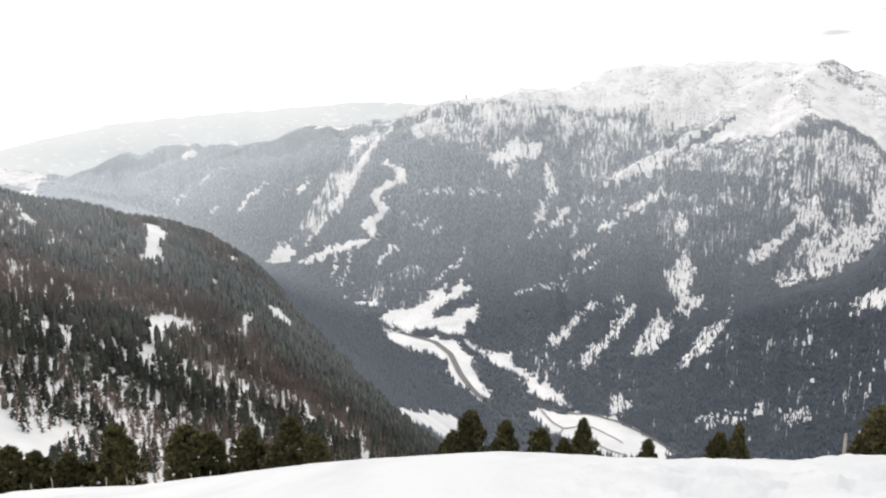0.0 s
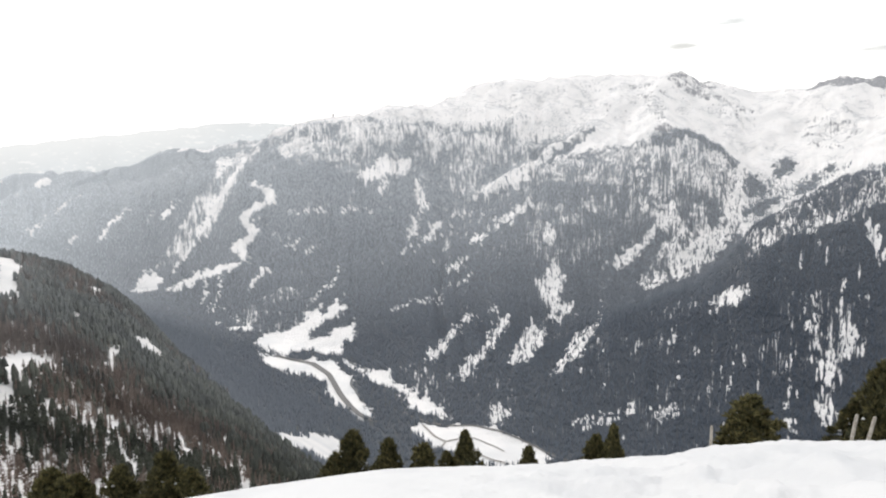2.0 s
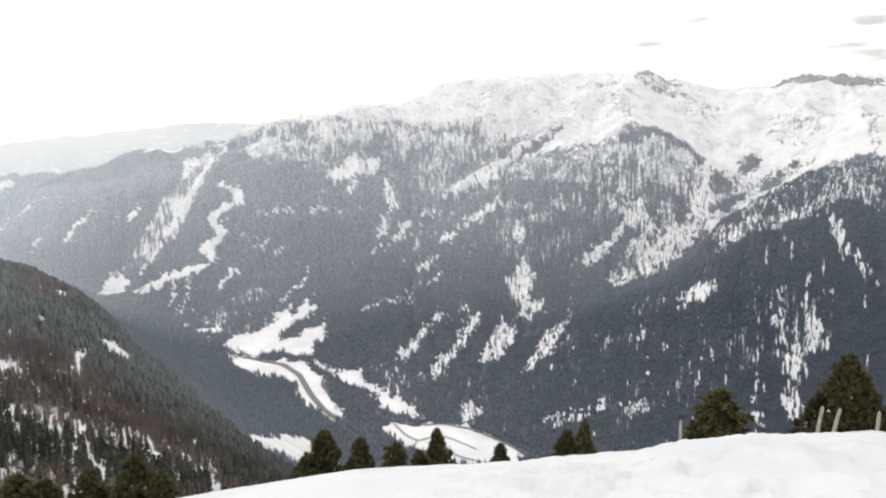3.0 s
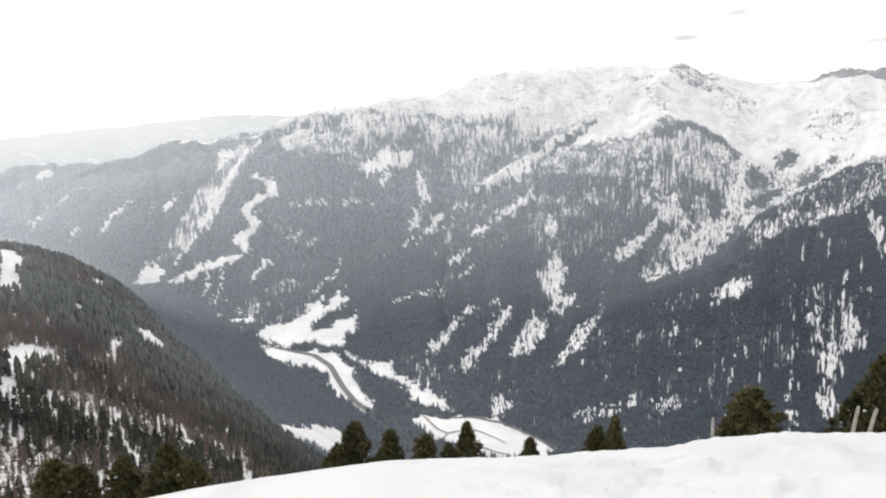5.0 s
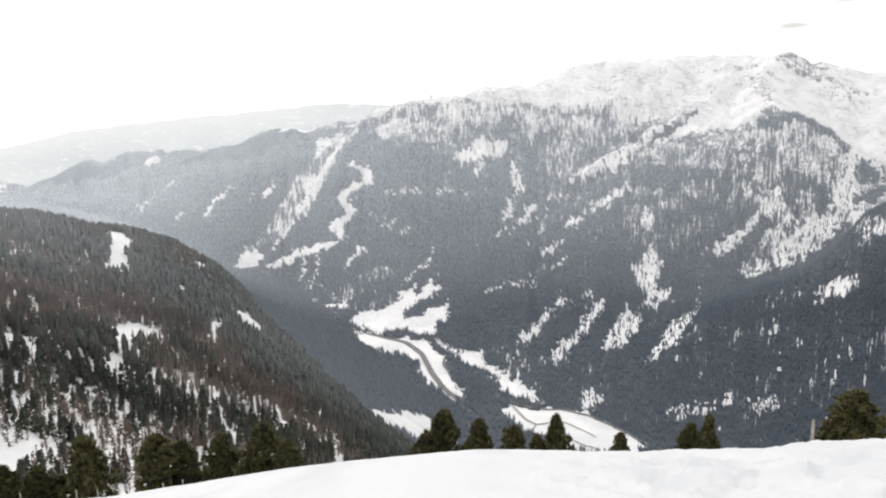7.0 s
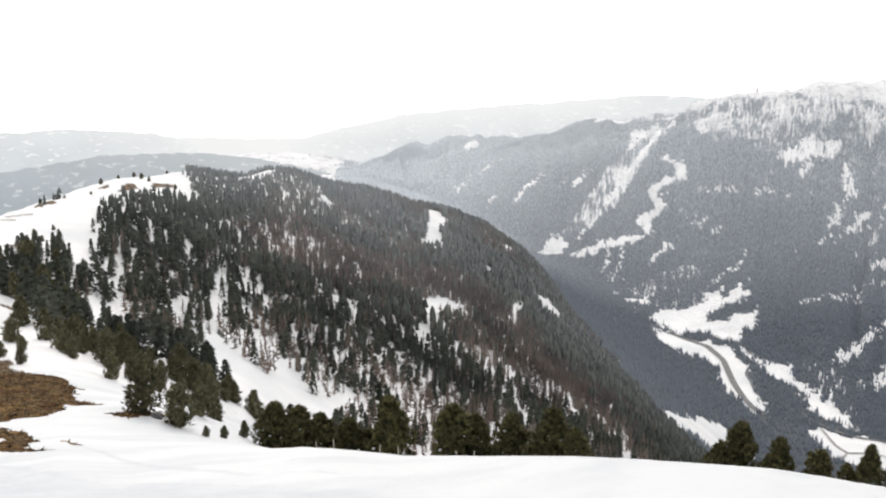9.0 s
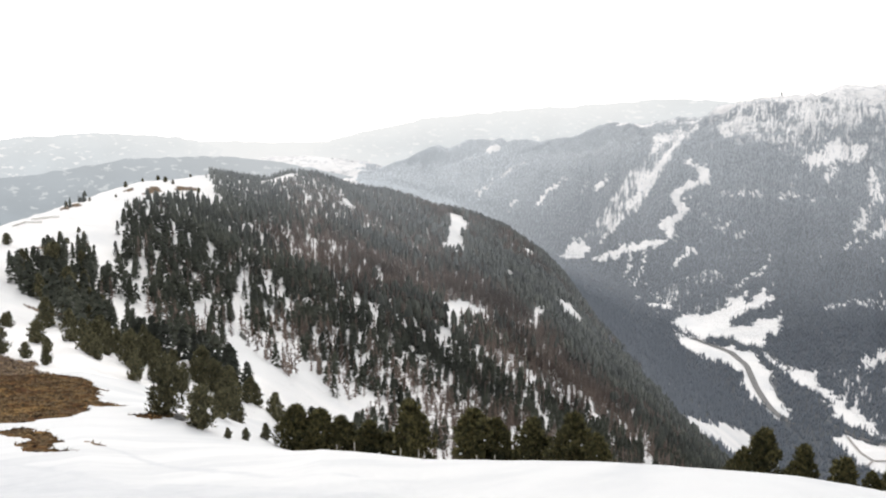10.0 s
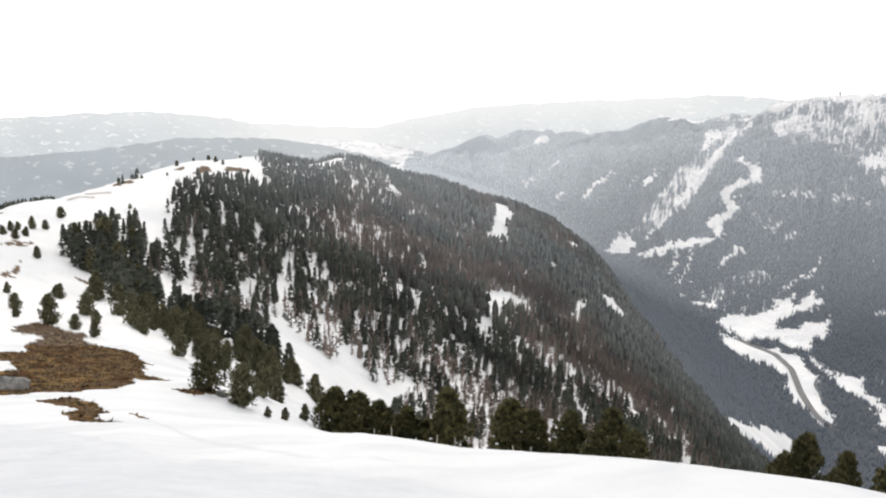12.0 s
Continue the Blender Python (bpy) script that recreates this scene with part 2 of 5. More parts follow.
def height(bearing, r):
    """The land's height, and how far along the LINES the place lies (2.5: half way from the third to the fourth)."""
    col = np.clip((bearing - FINE[0]) * 10, 0, len(FINE) - 1.001)
    c0 = col.astype(int)
    w = col - c0
    kr = KR[:, c0] * (1 - w) + KR[:, c0 + 1] * w
    k = np.clip((kr <= r).sum(0) - 1, 0, len(LINES) - 2)

    def pick(table, k):
        return table[k, c0] * (1 - w) + table[k, c0 + 1] * w

    r0, r1 = pick(KR, k), pick(KR, k + 1)
    h = np.maximum(r1 - r0, 1e-6)
    u = np.clip((r - r0) / h, 0, 1)
    z = (pick(KZ, k) * (2 * u**3 - 3 * u**2 + 1) + pick(KM, k) * h * (u**3 - 2 * u**2 + u)
         + pick(KZ, k + 1) * (3 * u**2 - 2 * u**3) + pick(KM, k + 1) * h * (u**3 - u**2))
    place = k + u
    x, y = r * np.sin(np.radians(bearing)), r * np.cos(np.radians(bearing))
    rough, gully = np.interp(place, range(len(LINES)), ROUGH), np.interp(place, range(len(LINES)), GULLY)
    scale = np.interp(place, (0, 1, 2, 3, 6, 9, 14), (2, 4, 12, 40, 90, 140, 170))
    z = z + rough * fbm(x / scale, y / scale, 4, 3)
    # soft lumps and dents in the near snow
    near = np.clip(1.3 - place, 0, 1) * np.interp(bearing, (-44, -30, -12, 5, 20), (0.16, 0.12, 0.05, 0.08, 0.62))
    z = z + near * (fbm(x / 1.2, y / 2.2, 4, 15) + 0.3 * fbm(x / 0.5, y / 0.8, 3, 97))
    ridged = 1 - 2 * np.abs(fbm(bearing * 1.1 + 0.6 * fbm(x / 300, y / 300, 2, 5), r / 1500.0, 3, 11))
    craggy = np.interp(place, range(len(LINES)), CRAGGY)
    ribs = 1 - 2 * np.abs(fbm(x / 330 + 0.5 * fbm(x / 150, y / 150, 2, 7), y / 420, 4, 13))
    z = z + np.interp(place, (12.6, 13, 13.4), (0, 1, 0)) * np.interp(bearing, (29.5, 30.8), (0, 1)) * 20 * fbm(bearing * 2.4, 0 * bearing, 3, 103)
    far = r > 2400
    if far.any():
        z[far] += ribs_at(x[far] + 40 * fbm(x[far] / 90, y[far] / 90, 3, 17), y[far] + 40 * fbm(x[far] / 90, y[far] / 90, 3, 19))
    return z + gully * (ridged - 0.55) + craggy * (ribs - 0.6), place


# (terrain end)


# ---- materials ----
def material(name, rough=0.8, specular=0.3):
    m = bpy.data.materials.new(name)
    m.use_nodes = True
    bsdf = m.node_tree.nodes["Principled BSDF"]
    bsdf.inputs["Roughness"].default_value = rough
    bsdf.inputs["Specular IOR Level"].default_value = specular
    return m, m.node_tree, bsdf


def node(nt, kind, **values):
    n = nt.nodes.new("ShaderNode" + kind)
    for key, value in values.items():
        n.inputs[key.replace("_", " ")].default_value = value
    return n


def math_node(nt, operation, a, b):
    n = nt.nodes.new("ShaderNodeMath")
    n.operation = operation
    for slot, v in zip(n.inputs, (a, b)):
        if isinstance(v, (int, float)):
            slot.default_value = v
        else:
            nt.links.new(v, slot)
    return n.outputs[0]


def noise_at(nt, vector, scale, detail=4.0, rough=0.55):
    n = node(nt, "TexNoise", Scale=scale, Detail=detail, Roughness=rough)
    nt.links.new(vector, n.inputs["Vector"])
    return n.outputs[0]


def span(nt, value, low, high, to_low=0.0, to_high=1.0, smooth=True):
    n = nt.nodes.new("ShaderNodeMapRange")
    n.interpolation_type = "SMOOTHSTEP" if smooth else "LINEAR"
    nt.links.new(value, n.inputs[0])
    for k, v in zip((1, 2, 3, 4), (low, high, to_low, to_high)):
        n.inputs[k].default_value = v
    return n.outputs[0]


def mix(nt, factor, a, b):
    n = nt.nodes.new("ShaderNodeMix")
    n.data_type = "RGBA"
    for slot, v in ((0, factor), (6, a), (7, b)):
        if isinstance(v, (tuple, int, float)):
            n.inputs[slot].default_value = (*v, 1) if isinstance(v, tuple) else v
        else:
            nt.links.new(v, n.inputs[slot])
    return n.outputs[2]


def bump(nt, bsdf, value, strength, distance):
    n = node(nt, "Bump", Strength=strength, Distance=distance)
    nt.links.new(value, n.inputs["Height"])
    nt.links.new(n.outputs[0], bsdf.inputs["Normal"])


def place_of(nt, source="Object"):
    return nt.nodes.new("ShaderNodeTexCoord").outputs[source]


def stretched(nt, vector, x, y, z):
    n = nt.nodes.new("ShaderNodeMapping")
    n.inputs["Scale"].default_value = (x, y, z)
    nt.links.new(vector, n.inputs[0])
    return n.outputs[0]


def attribute(nt, name):
    n = nt.nodes.new("ShaderNodeAttribute")
    n.attribute_name = name
    return n


SNOW, SNOW_OLD = (0.76, 0.738, 0.718), (0.64, 0.635, 0.63)


def dead_grass(nt, p):
    """Last year's flattened grass: straw, brown stalks and dark earth."""
    straw = mix(nt, span(nt, noise_at(nt, p, 0.9, 8, 0.75), 0.44, 0.56), (0.022, 0.013, 0.008), (0.2, 0.125, 0.055))
    return mix(nt, span(nt, noise_at(nt, p, 0.3, 6, 0.7), 0.47, 0.57), straw, mix(nt, noise_at(nt, p, 2.5, 4), (0.035, 0.021, 0.014), (0.12, 0.062, 0.032)))


def near_snow():
    m, nt, bsdf = material("wind_packed_snow", 0.7, 0.35)
    p = place_of(nt)
    streaks = noise_at(nt, stretched(nt, p, 0.5, 0.07, 0.1), 0.6, 5)
    grain = noise_at(nt, stretched(nt, p, 1.0, 0.2, 0.4), 3.0, 6)
    colour = mix(nt, span(nt, streaks, 0.4, 0.7), (0.57, 0.567, 0.565), (0.495, 0.498, 0.505))
    # the foot tracks and the snow below them are greyer and blotched
    grey_share = attribute(nt, "grey_share").outputs["Fac"]
    blotch = noise_at(nt, stretched(nt, p, 0.8, 0.8, 1.0), 0.9, 6, 0.65)
    greyed = math_node(nt, "MULTIPLY", grey_share, span(nt, blotch, 0.3, 0.72, 0.45, 1.0))
    colour = mix(nt, greyed, colour, (0.4, 0.41, 0.432))
    # last year's grass lies bare in patches
    bare = attribute(nt, "bare").outputs["Fac"]
    ragged = math_node(nt, "ADD", bare, math_node(nt, "MULTIPLY", math_node(nt, "SUBTRACT", noise_at(nt, p, 0.8, 7, 0.65), 0.5), 1.5))
    straw = dead_grass(nt, p)
    cover = span(nt, ragged, 0.47, 0.53)
    nt.links.new(mix(nt, cover, colour, straw), bsdf.inputs["Base Color"])
    nt.links.new(span(nt, cover, 0, 1, 0.35, 0.0), bsdf.inputs["Specular IOR Level"])
    crust = noise_at(nt, p, 1.6, 5, 0.6)
    relief = math_node(nt, "ADD", math_node(nt, "MULTIPLY", math_node(nt, "ADD", streaks, math_node(nt, "MULTIPLY", crust, 0.9)), 0.5), math_node(nt, "MULTIPLY", grain, 0.2))
    relief = math_node(nt, "ADD", relief, math_node(nt, "MULTIPLY", cover, math_node(nt, "MULTIPLY", noise_at(nt, p, 3.0, 6), 0.8)))
    bump(nt, bsdf, relief, 0.6, 0.2)
    return m


# pale tones mixed into far trees and wood floor to imitate distance haze
HAZE_TREES, HAZE_FLOOR = (0.65, 0.68, 0.705), (0.43, 0.452, 0.47)


def far_land(name, streak, floor_a, floor_b, rock=False, closed=(0.56, 0.86)):
    """Snow with the dark floor of the woods where the wood attribute says so, and rock ribs high up."""
    m, nt, bsdf = material(name, 0.85, 0.2)
    p = place_of(nt)
    polar = attribute(nt, "polar").outputs["Vector"]
    wood = attribute(nt, "wood").outputs["Fac"]
    down = noise_at(nt, stretched(nt, polar, streak, 0.55, 1.0), 26.0, 4, 0.6)
    spots = noise_at(nt, p, 0.035, 4, 0.6)
    ragged = math_node(nt, "ADD", math_node(nt, "MULTIPLY", math_node(nt, "SUBTRACT", down, 0.5), 1.25), math_node(nt, "MULTIPLY", math_node(nt, "SUBTRACT", spots, 0.5), 0.4))
    cover = span(nt, math_node(nt, "ADD", wood, ragged), *closed)
    floor = mix(nt, noise_at(nt, p, 0.06, 5), floor_a, floor_b)
    # haze painted over the floor colour, stronger with distance
    floor = mix(nt, attribute(nt, "haze_mix").outputs["Fac"], floor, HAZE_FLOOR)
    snow = mix(nt, span(nt, noise_at(nt, p, 0.012, 6), 0.4, 0.7), (0.77, 0.75, 0.735) if rock else SNOW, (0.67, 0.66, 0.65) if rock else SNOW_OLD)
    if rock:
        # beds of rock along the slope, broken by chutes down it
        beds = noise_at(nt, stretched(nt, p, 0.011, 0.011, 0.034), 1.0, 8, 0.72)
        chutes = noise_at(nt, stretched(nt, polar, 3.0, 0.7, 1.0), 22.0, 7, 0.7)
        crags = attribute(nt, "crag").outputs["Fac"]
        broken = math_node(nt, "ADD", math_node(nt, "MULTIPLY", math_node(nt, "SUBTRACT", beds, 0.5), 2.3), math_node(nt, "MULTIPLY", math_node(nt, "SUBTRACT", chutes, 0.5), 2.3))
        shown = span(nt, math_node(nt, "ADD", crags, broken), 0.48, 0.8)
        # thin lines of scree and wind crust along the slope
        drawn = noise_at(nt, stretched(nt, p, 0.009, 0.009, 0.016), 1.0, 6, 0.6)
        lines = span(nt, math_node(nt, "ABSOLUTE", math_node(nt, "SUBTRACT", drawn, 0.5), 0.0), 0.004, 0.034, 1.0, 0.0)
        where = span(nt, math_node(nt, "ADD", noise_at(nt, p, 0.006, 3), crags), 0.5, 0.85)
        snow = mix(nt, math_node(nt, "MULTIPLY", math_node(nt, "MULTIPLY", lines, where), 0.55), snow, (0.36, 0.37, 0.39))
        snow = mix(nt, shown, snow, mix(nt, noise_at(nt, p, 0.05, 4), (0.19, 0.2, 0.215), (0.38, 0.375, 0.38)))
    snow = mix(nt, attribute(nt, "bare").outputs["Fac"], snow, dead_grass(nt, p))
    nt.links.new(mix(nt, cover, snow, floor), bsdf.inputs["Base Color"])
    bump(nt, bsdf, noise_at(nt, p, 0.04, 8, 0.7), 0.6, 20.0 if rock else 8.0)
    return m


def foliage(name, low, high, rough=0.75, dark_patch=0.55, hazed=False, grain=2.5, each=0.0, sheen=0.25):
    """Needles, each tree or tuft of its own shade, with patches darkened by noise; far ones get distance haze mixed
    into their colour.
    """
    m, nt, bsdf = material(name, rough, sheen)
    geo = nt.nodes.new("ShaderNodeNewGeometry")
    tone = geo.outputs["Random Per Island"]
    colour = mix(nt, tone, low, high)
    p = place_of(nt)
    # dark noise patches; in the crowns they imitate shade between clumps
    colour = mix(nt, span(nt, noise_at(nt, p, 0.02 if hazed else grain, 4), 0.35, 0.7), colour, tuple(dark_patch * c for c in low))
    if each:
        own = nt.nodes.new("ShaderNodeObjectInfo").outputs["Random"]
        colour = mix(nt, math_node(nt, "MULTIPLY", own, each), colour, tuple(0.35 * c for c in low))
    if hazed:
        colour = mix(nt, attribute(nt, "haze_mix").outputs["Fac"], colour, HAZE_TREES)
    nt.links.new(colour, bsdf.inputs["Base Color"])
    return m


def haze_mix_at(bearing, r):
    """Distance haze painted into the woods' colour: most towards the mouth of the valley and on the farther, higher
    slopes.
    """
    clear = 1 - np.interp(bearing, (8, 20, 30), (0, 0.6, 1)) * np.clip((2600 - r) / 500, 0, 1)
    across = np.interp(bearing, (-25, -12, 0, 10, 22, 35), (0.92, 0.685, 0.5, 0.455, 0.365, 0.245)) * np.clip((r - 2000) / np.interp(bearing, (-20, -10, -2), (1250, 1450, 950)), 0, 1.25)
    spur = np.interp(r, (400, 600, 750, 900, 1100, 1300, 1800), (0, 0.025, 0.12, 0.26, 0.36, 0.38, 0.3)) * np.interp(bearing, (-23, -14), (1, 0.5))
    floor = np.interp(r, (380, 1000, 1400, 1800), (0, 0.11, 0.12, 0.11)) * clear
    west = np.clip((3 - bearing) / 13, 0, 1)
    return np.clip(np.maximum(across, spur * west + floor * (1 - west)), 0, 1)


NEAR_SNOW = near_snow()
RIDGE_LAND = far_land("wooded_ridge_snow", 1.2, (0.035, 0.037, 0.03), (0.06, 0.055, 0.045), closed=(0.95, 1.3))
# farther floors and needles are bluer and paler, standing in for haze
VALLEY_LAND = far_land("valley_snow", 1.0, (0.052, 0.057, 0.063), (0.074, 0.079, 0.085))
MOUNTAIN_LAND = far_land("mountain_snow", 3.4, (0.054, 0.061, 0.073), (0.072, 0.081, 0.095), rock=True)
PINE_FAR = foliage("hazed_spruce_needles", (0.062, 0.077, 0.1), (0.073, 0.09, 0.116), dark_patch=0.95, hazed=True)
PINE_MID = foliage("spruce_needles", (0.03, 0.035, 0.025), (0.08, 0.083, 0.06), hazed=True)
LARCH = foliage("bare_larch_twigs", (0.135, 0.1, 0.081), (0.25, 0.19, 0.158), hazed=True)


# ---- helpers for things ----
def mesh_from(name, verts, faces, mat, smooth=False):
    """A mesh object from arrays; faces all have the same number of corners."""
    me = bpy.data.meshes.new(name)
    verts, faces = np.asarray(verts, np.float32), np.asarray(faces, np.int32)
    n, side = faces.shape
    me.vertices.add(len(verts))
    me.vertices.foreach_set("co", verts.ravel())
    me.loops.add(n * side)
    me.loops.foreach_set("vertex_index", faces.ravel())
    me.polygons.add(n)
    me.polygons.foreach_set("loop_start", np.arange(n, dtype=np.int32) * side)
    me.polygons.foreach_set("use_smooth", np.full(n, smooth))
    me.update(calc_edges=True)
    me.materials.append(mat)
    return new(name, me)


def part(name, bm, mat, parent, label=""):
    me = bpy.data.meshes.new(name)
    bm.to_mesh(me)
    bm.free()
    me.materials.append(mat)
    ob = new(name, me)
    ob.parent = parent
    return tagged(ob, label)


# ---- the land ----
# (wood begin)
def inside(x, y, corners):
    """Which of the places lie inside an outline in the plan."""
    c = np.array(corners, float)
    hit = np.zeros(np.shape(x), bool)
    for (x0, y0), (x1, y1) in zip(c, np.roll(c, -1, 0)):
        cross = (y0 > y) != (y1 > y)
        hit ^= cross & (x < (x1 - x0) * (y - y0) / (y1 - y0 if y1 != y0 else 1e-9) + x0)
    return hit


CLEARINGS, GLADES, THICKETS = [], [], []
# (clearings)
CLEARINGS.append([(-237, 3388), (-192, 3327), (-144, 3260), (-132, 3174), (-183, 3182), (-222, 3156), (-233, 3116), (-202, 3074), (-181, 3037), (-204, 2987), (-231, 2963), (-209, 2894), (-233, 2872), (-250, 2937), (-280, 2986), (-274, 3019), (-243, 3006), (-224, 3041), (-235, 3084), (-252, 3106), (-259, 3163), (-211, 3204), (-168, 3225), (-180, 3279), (-235, 3355)])  # piste
CLEARINGS.append([(-499, 2902), (-391, 2840), (-319, 2844), (-235, 2867), (-277, 2891), (-359, 2892), (-404, 2880)])  # piste
CLEARINGS.append([(-597, 2923), (-535, 2901), (-498, 2950), (-565, 3041), (-578, 2996)])  # glade
GLADES.append([(-212, 2700), (-187, 2734), (-142, 2810), (-165, 2817), (-200, 2762)])  # glade
GLADES.append([(-557, 3342), (-534, 3326), (-499, 3383), (-517, 3396)])  # glade
GLADES.append([(-616, 3361), (-581, 3393), (-593, 3407)])  # glade
GLADES.append([(-371, 3499), (-379, 3684), (-373, 3751), (-300, 3608), (-307, 3574), (-350, 3636), (-350, 3499)])  # glade
GLADES.append([(152, 3297), (178, 3364), (233, 3394), (270, 3442), (312, 3427), (372, 3427), (362, 3340), (301, 3311), (234, 3268)])  # alp
GLADES.append([(224, 3193), (243, 3248), (278, 3263), (265, 3191), (237, 3172)])  # glade
GLADES.append([(374, 3283), (389, 3279), (389, 3182), (395, 3080), (362, 3008), (357, 3086), (366, 3198)])  # gully
GLADES.append([(301, 2866), (335, 2999), (357, 3037), (331, 2886), (309, 2850)])  # gully
GLADES.append([(341, 2810), (382, 2928), (430, 2994), (417, 2929), (368, 2823)])  # glade
GLADES.append([(563, 3143), (647, 3215), (741, 3259), (821, 3321), (921, 3369), (1027, 3392), (967, 3343), (824, 3231), (771, 3140), (698, 3157), (609, 3125)])  # gully
GLADES.append([(611, 2906), (672, 2990), (723, 2998), (769, 3007), (713, 2941), (644, 2906), (577, 2860)])  # glade
GLADES.append([(500, 2820), (537, 2868), (546, 2829), (504, 2773)])  # glade
GLADES.append([(738, 2792), (765, 2738), (751, 2668), (715, 2659), (723, 2734)])  # glade
GLADES.append([(384, 2616), (424, 2639), (468, 2691), (466, 2646), (422, 2605), (388, 2583)])  # glade
GLADES.append([(621, 2442), (674, 2501), (711, 2562), (715, 2514), (716, 2456), (689, 2394), (663, 2330), (680, 2285), (675, 2228), (635, 2223), (600, 2215), (619, 2300), (623, 2369), (617, 2408)])  # avalanche track
GLADES.append([(243, 1994), (280, 2067), (339, 2184), (416, 2292), (404, 2243), (353, 2162), (310, 2065), (264, 1995)])  # felled strip
GLADES.append([(299, 1898), (328, 1943), (375, 2015), (437, 2156), (479, 2217), (508, 2233), (485, 2171), (427, 2057), (366, 1957), (341, 1874)])  # felled strip
GLADES.append([(426, 1916), (482, 2063), (528, 2169), (557, 2198), (580, 2157), (531, 2030), (494, 1963), (456, 1897), (432, 1908)])  # felled strip
GLADES.append([(500, 1824), (559, 1912), (636, 2086), (661, 2092), (693, 2126), (721, 2122), (662, 2019), (602, 1896), (548, 1830)])  # felled strip
GLADES.append([(841, 2515), (876, 2517), (917, 2563), (958, 2579), (1006, 2591), (1093, 2659), (1135, 2679), (1135, 2641), (1099, 2618), (1022, 2578), (964, 2539), (895, 2497)])  # glade
GLADES.append([(901, 2357), (956, 2409), (1007, 2419), (1058, 2486), (1129, 2532), (1220, 2569), (1322, 2680), (1288, 2572), (1208, 2474), (1106, 2380), (1017, 2372), (942, 2350)])  # snow gully
GLADES.append([(903, 1918), (935, 1971), (968, 1990), (981, 1933), (980, 1861), (970, 1826), (949, 1853), (942, 1905)])  # glade
GLADES.append([(758, 1816), (780, 1854), (813, 1873), (788, 1836)])  # glade
GLADES.append([(477, 1591), (525, 1593), (579, 1618), (630, 1645), (624, 1614), (569, 1589), (507, 1572)])  # glade
GLADES.append([(646, 1605), (677, 1619), (702, 1589), (695, 1572), (656, 1580)])  # glade
GLADES.append([(331, 1668), (356, 1724), (377, 1700), (363, 1633), (337, 1626)])  # glade
GLADES.append([(1313, 1956), (1312, 1920), (1268, 1804), (1258, 1717), (1261, 1671), (1244, 1699), (1250, 1806), (1287, 1908)])  # couloir
GLADES.append([(977, 1592), (1018, 1591), (1042, 1578), (1009, 1534), (965, 1542)])  # glade
GLADES.append([(1073, 1769), (1085, 1759), (1015, 1637), (992, 1609), (1036, 1700)])  # couloir
GLADES.append([(930, 1600), (935, 1594), (838, 1411), (827, 1413)])  # couloir
GLADES.append([(1082, 1672), (1107, 1678), (1086, 1598), (1036, 1580)])  # glade
GLADES.append([(926, 1498), (977, 1512), (929, 1417), (905, 1438)])  # glade
GLADES.append([(1319, 2737), (1484, 2935), (1597, 3028), (1648, 2916), (1816, 2909), (1809, 2779), (1585, 2755), (1357, 2585), (1259, 2556)])  # snow gully
THICKETS.append((0.66, [(883, 3233), (1044, 3256), (1233, 3164), (1356, 3192), (1449, 3121), (1494, 2945), (1449, 2966), (1370, 3003), (1175, 3113), (945, 3216)]))  # upper wood
CLEARINGS.append([(-174, 2298), (-146, 2395), (-84, 2397), (-38, 2432), (26, 2453), (53, 2522), (62, 2463), (85, 2438), (44, 2395), (-6, 2375), (-33, 2340), (-15, 2286), (23, 2292), (69, 2326), (98, 2359), (95, 2262), (64, 2231), (57, 2143), (20, 2170), (-37, 2221), (-93, 2177), (-139, 2251)])  # meadow
CLEARINGS.append([(-41, 2487), (-14, 2493), (14, 2503), (-3, 2424), (-25, 2421)])  # meadow
CLEARINGS.append([(-162, 2223), (-121, 2187), (-64, 2148), (-22, 2143), (33, 2110), (61, 1989), (75, 1981), (72, 1864), (92, 1789), (106, 1743), (95, 1715), (69, 1707), (44, 1790), (15, 1848), (12, 1957), (-22, 2024), (-88, 2036), (-127, 2104)])  # meadow
CLEARINGS.append([(99, 1972), (125, 2034), (161, 2017), (158, 1943), (188, 1893), (203, 1856), (217, 1814), (239, 1750), (253, 1687), (224, 1700), (181, 1752), (184, 1838), (159, 1882), (134, 1916)])  # meadow
CLEARINGS.append([(167, 1635), (190, 1663), (243, 1633), (276, 1634), (332, 1618), (355, 1571), (388, 1526), (412, 1451), (359, 1417), (292, 1432), (241, 1485), (205, 1536)])  # meadow
CLEARINGS.append([(-66, 954), (-55, 1200), (-9, 1420), (22, 1494), (39, 1481), (33, 1362), (7, 1109), (-8, 1122), (-45, 978)])  # alpine meadow
THICKETS.append((0.5, [(48, 2140), (99, 2043), (128, 2031), (98, 1972), (84, 2016), (60, 2071)]))  # riverside
CLEARINGS.append([(-250, 2495), (-176, 2487), (-184, 2431), (-236, 2459)])  # meadow
CLEARINGS.append([(-427, 1230), (-419, 1279), (-371, 1200), (-358, 1127), (-320, 1001), (-311, 945), (-329, 933), (-352, 1027), (-381, 1126)])  # glade
CLEARINGS.append([(-438, 909), (-430, 917), (-411, 892), (-409, 857)])  # glade
CLEARINGS.append([(-341, 296), (-388, 375), (-470, 540), (-487, 615), (-500, 744), (-417, 641), (-422, 581), (-422, 536), (-364, 444), (-304, 368), (-269, 314), (-281, 321), (-323, 365), (-329, 362), (-292, 308), (-274, 267), (-267, 253), (-266, 230)])  # snow shoulder
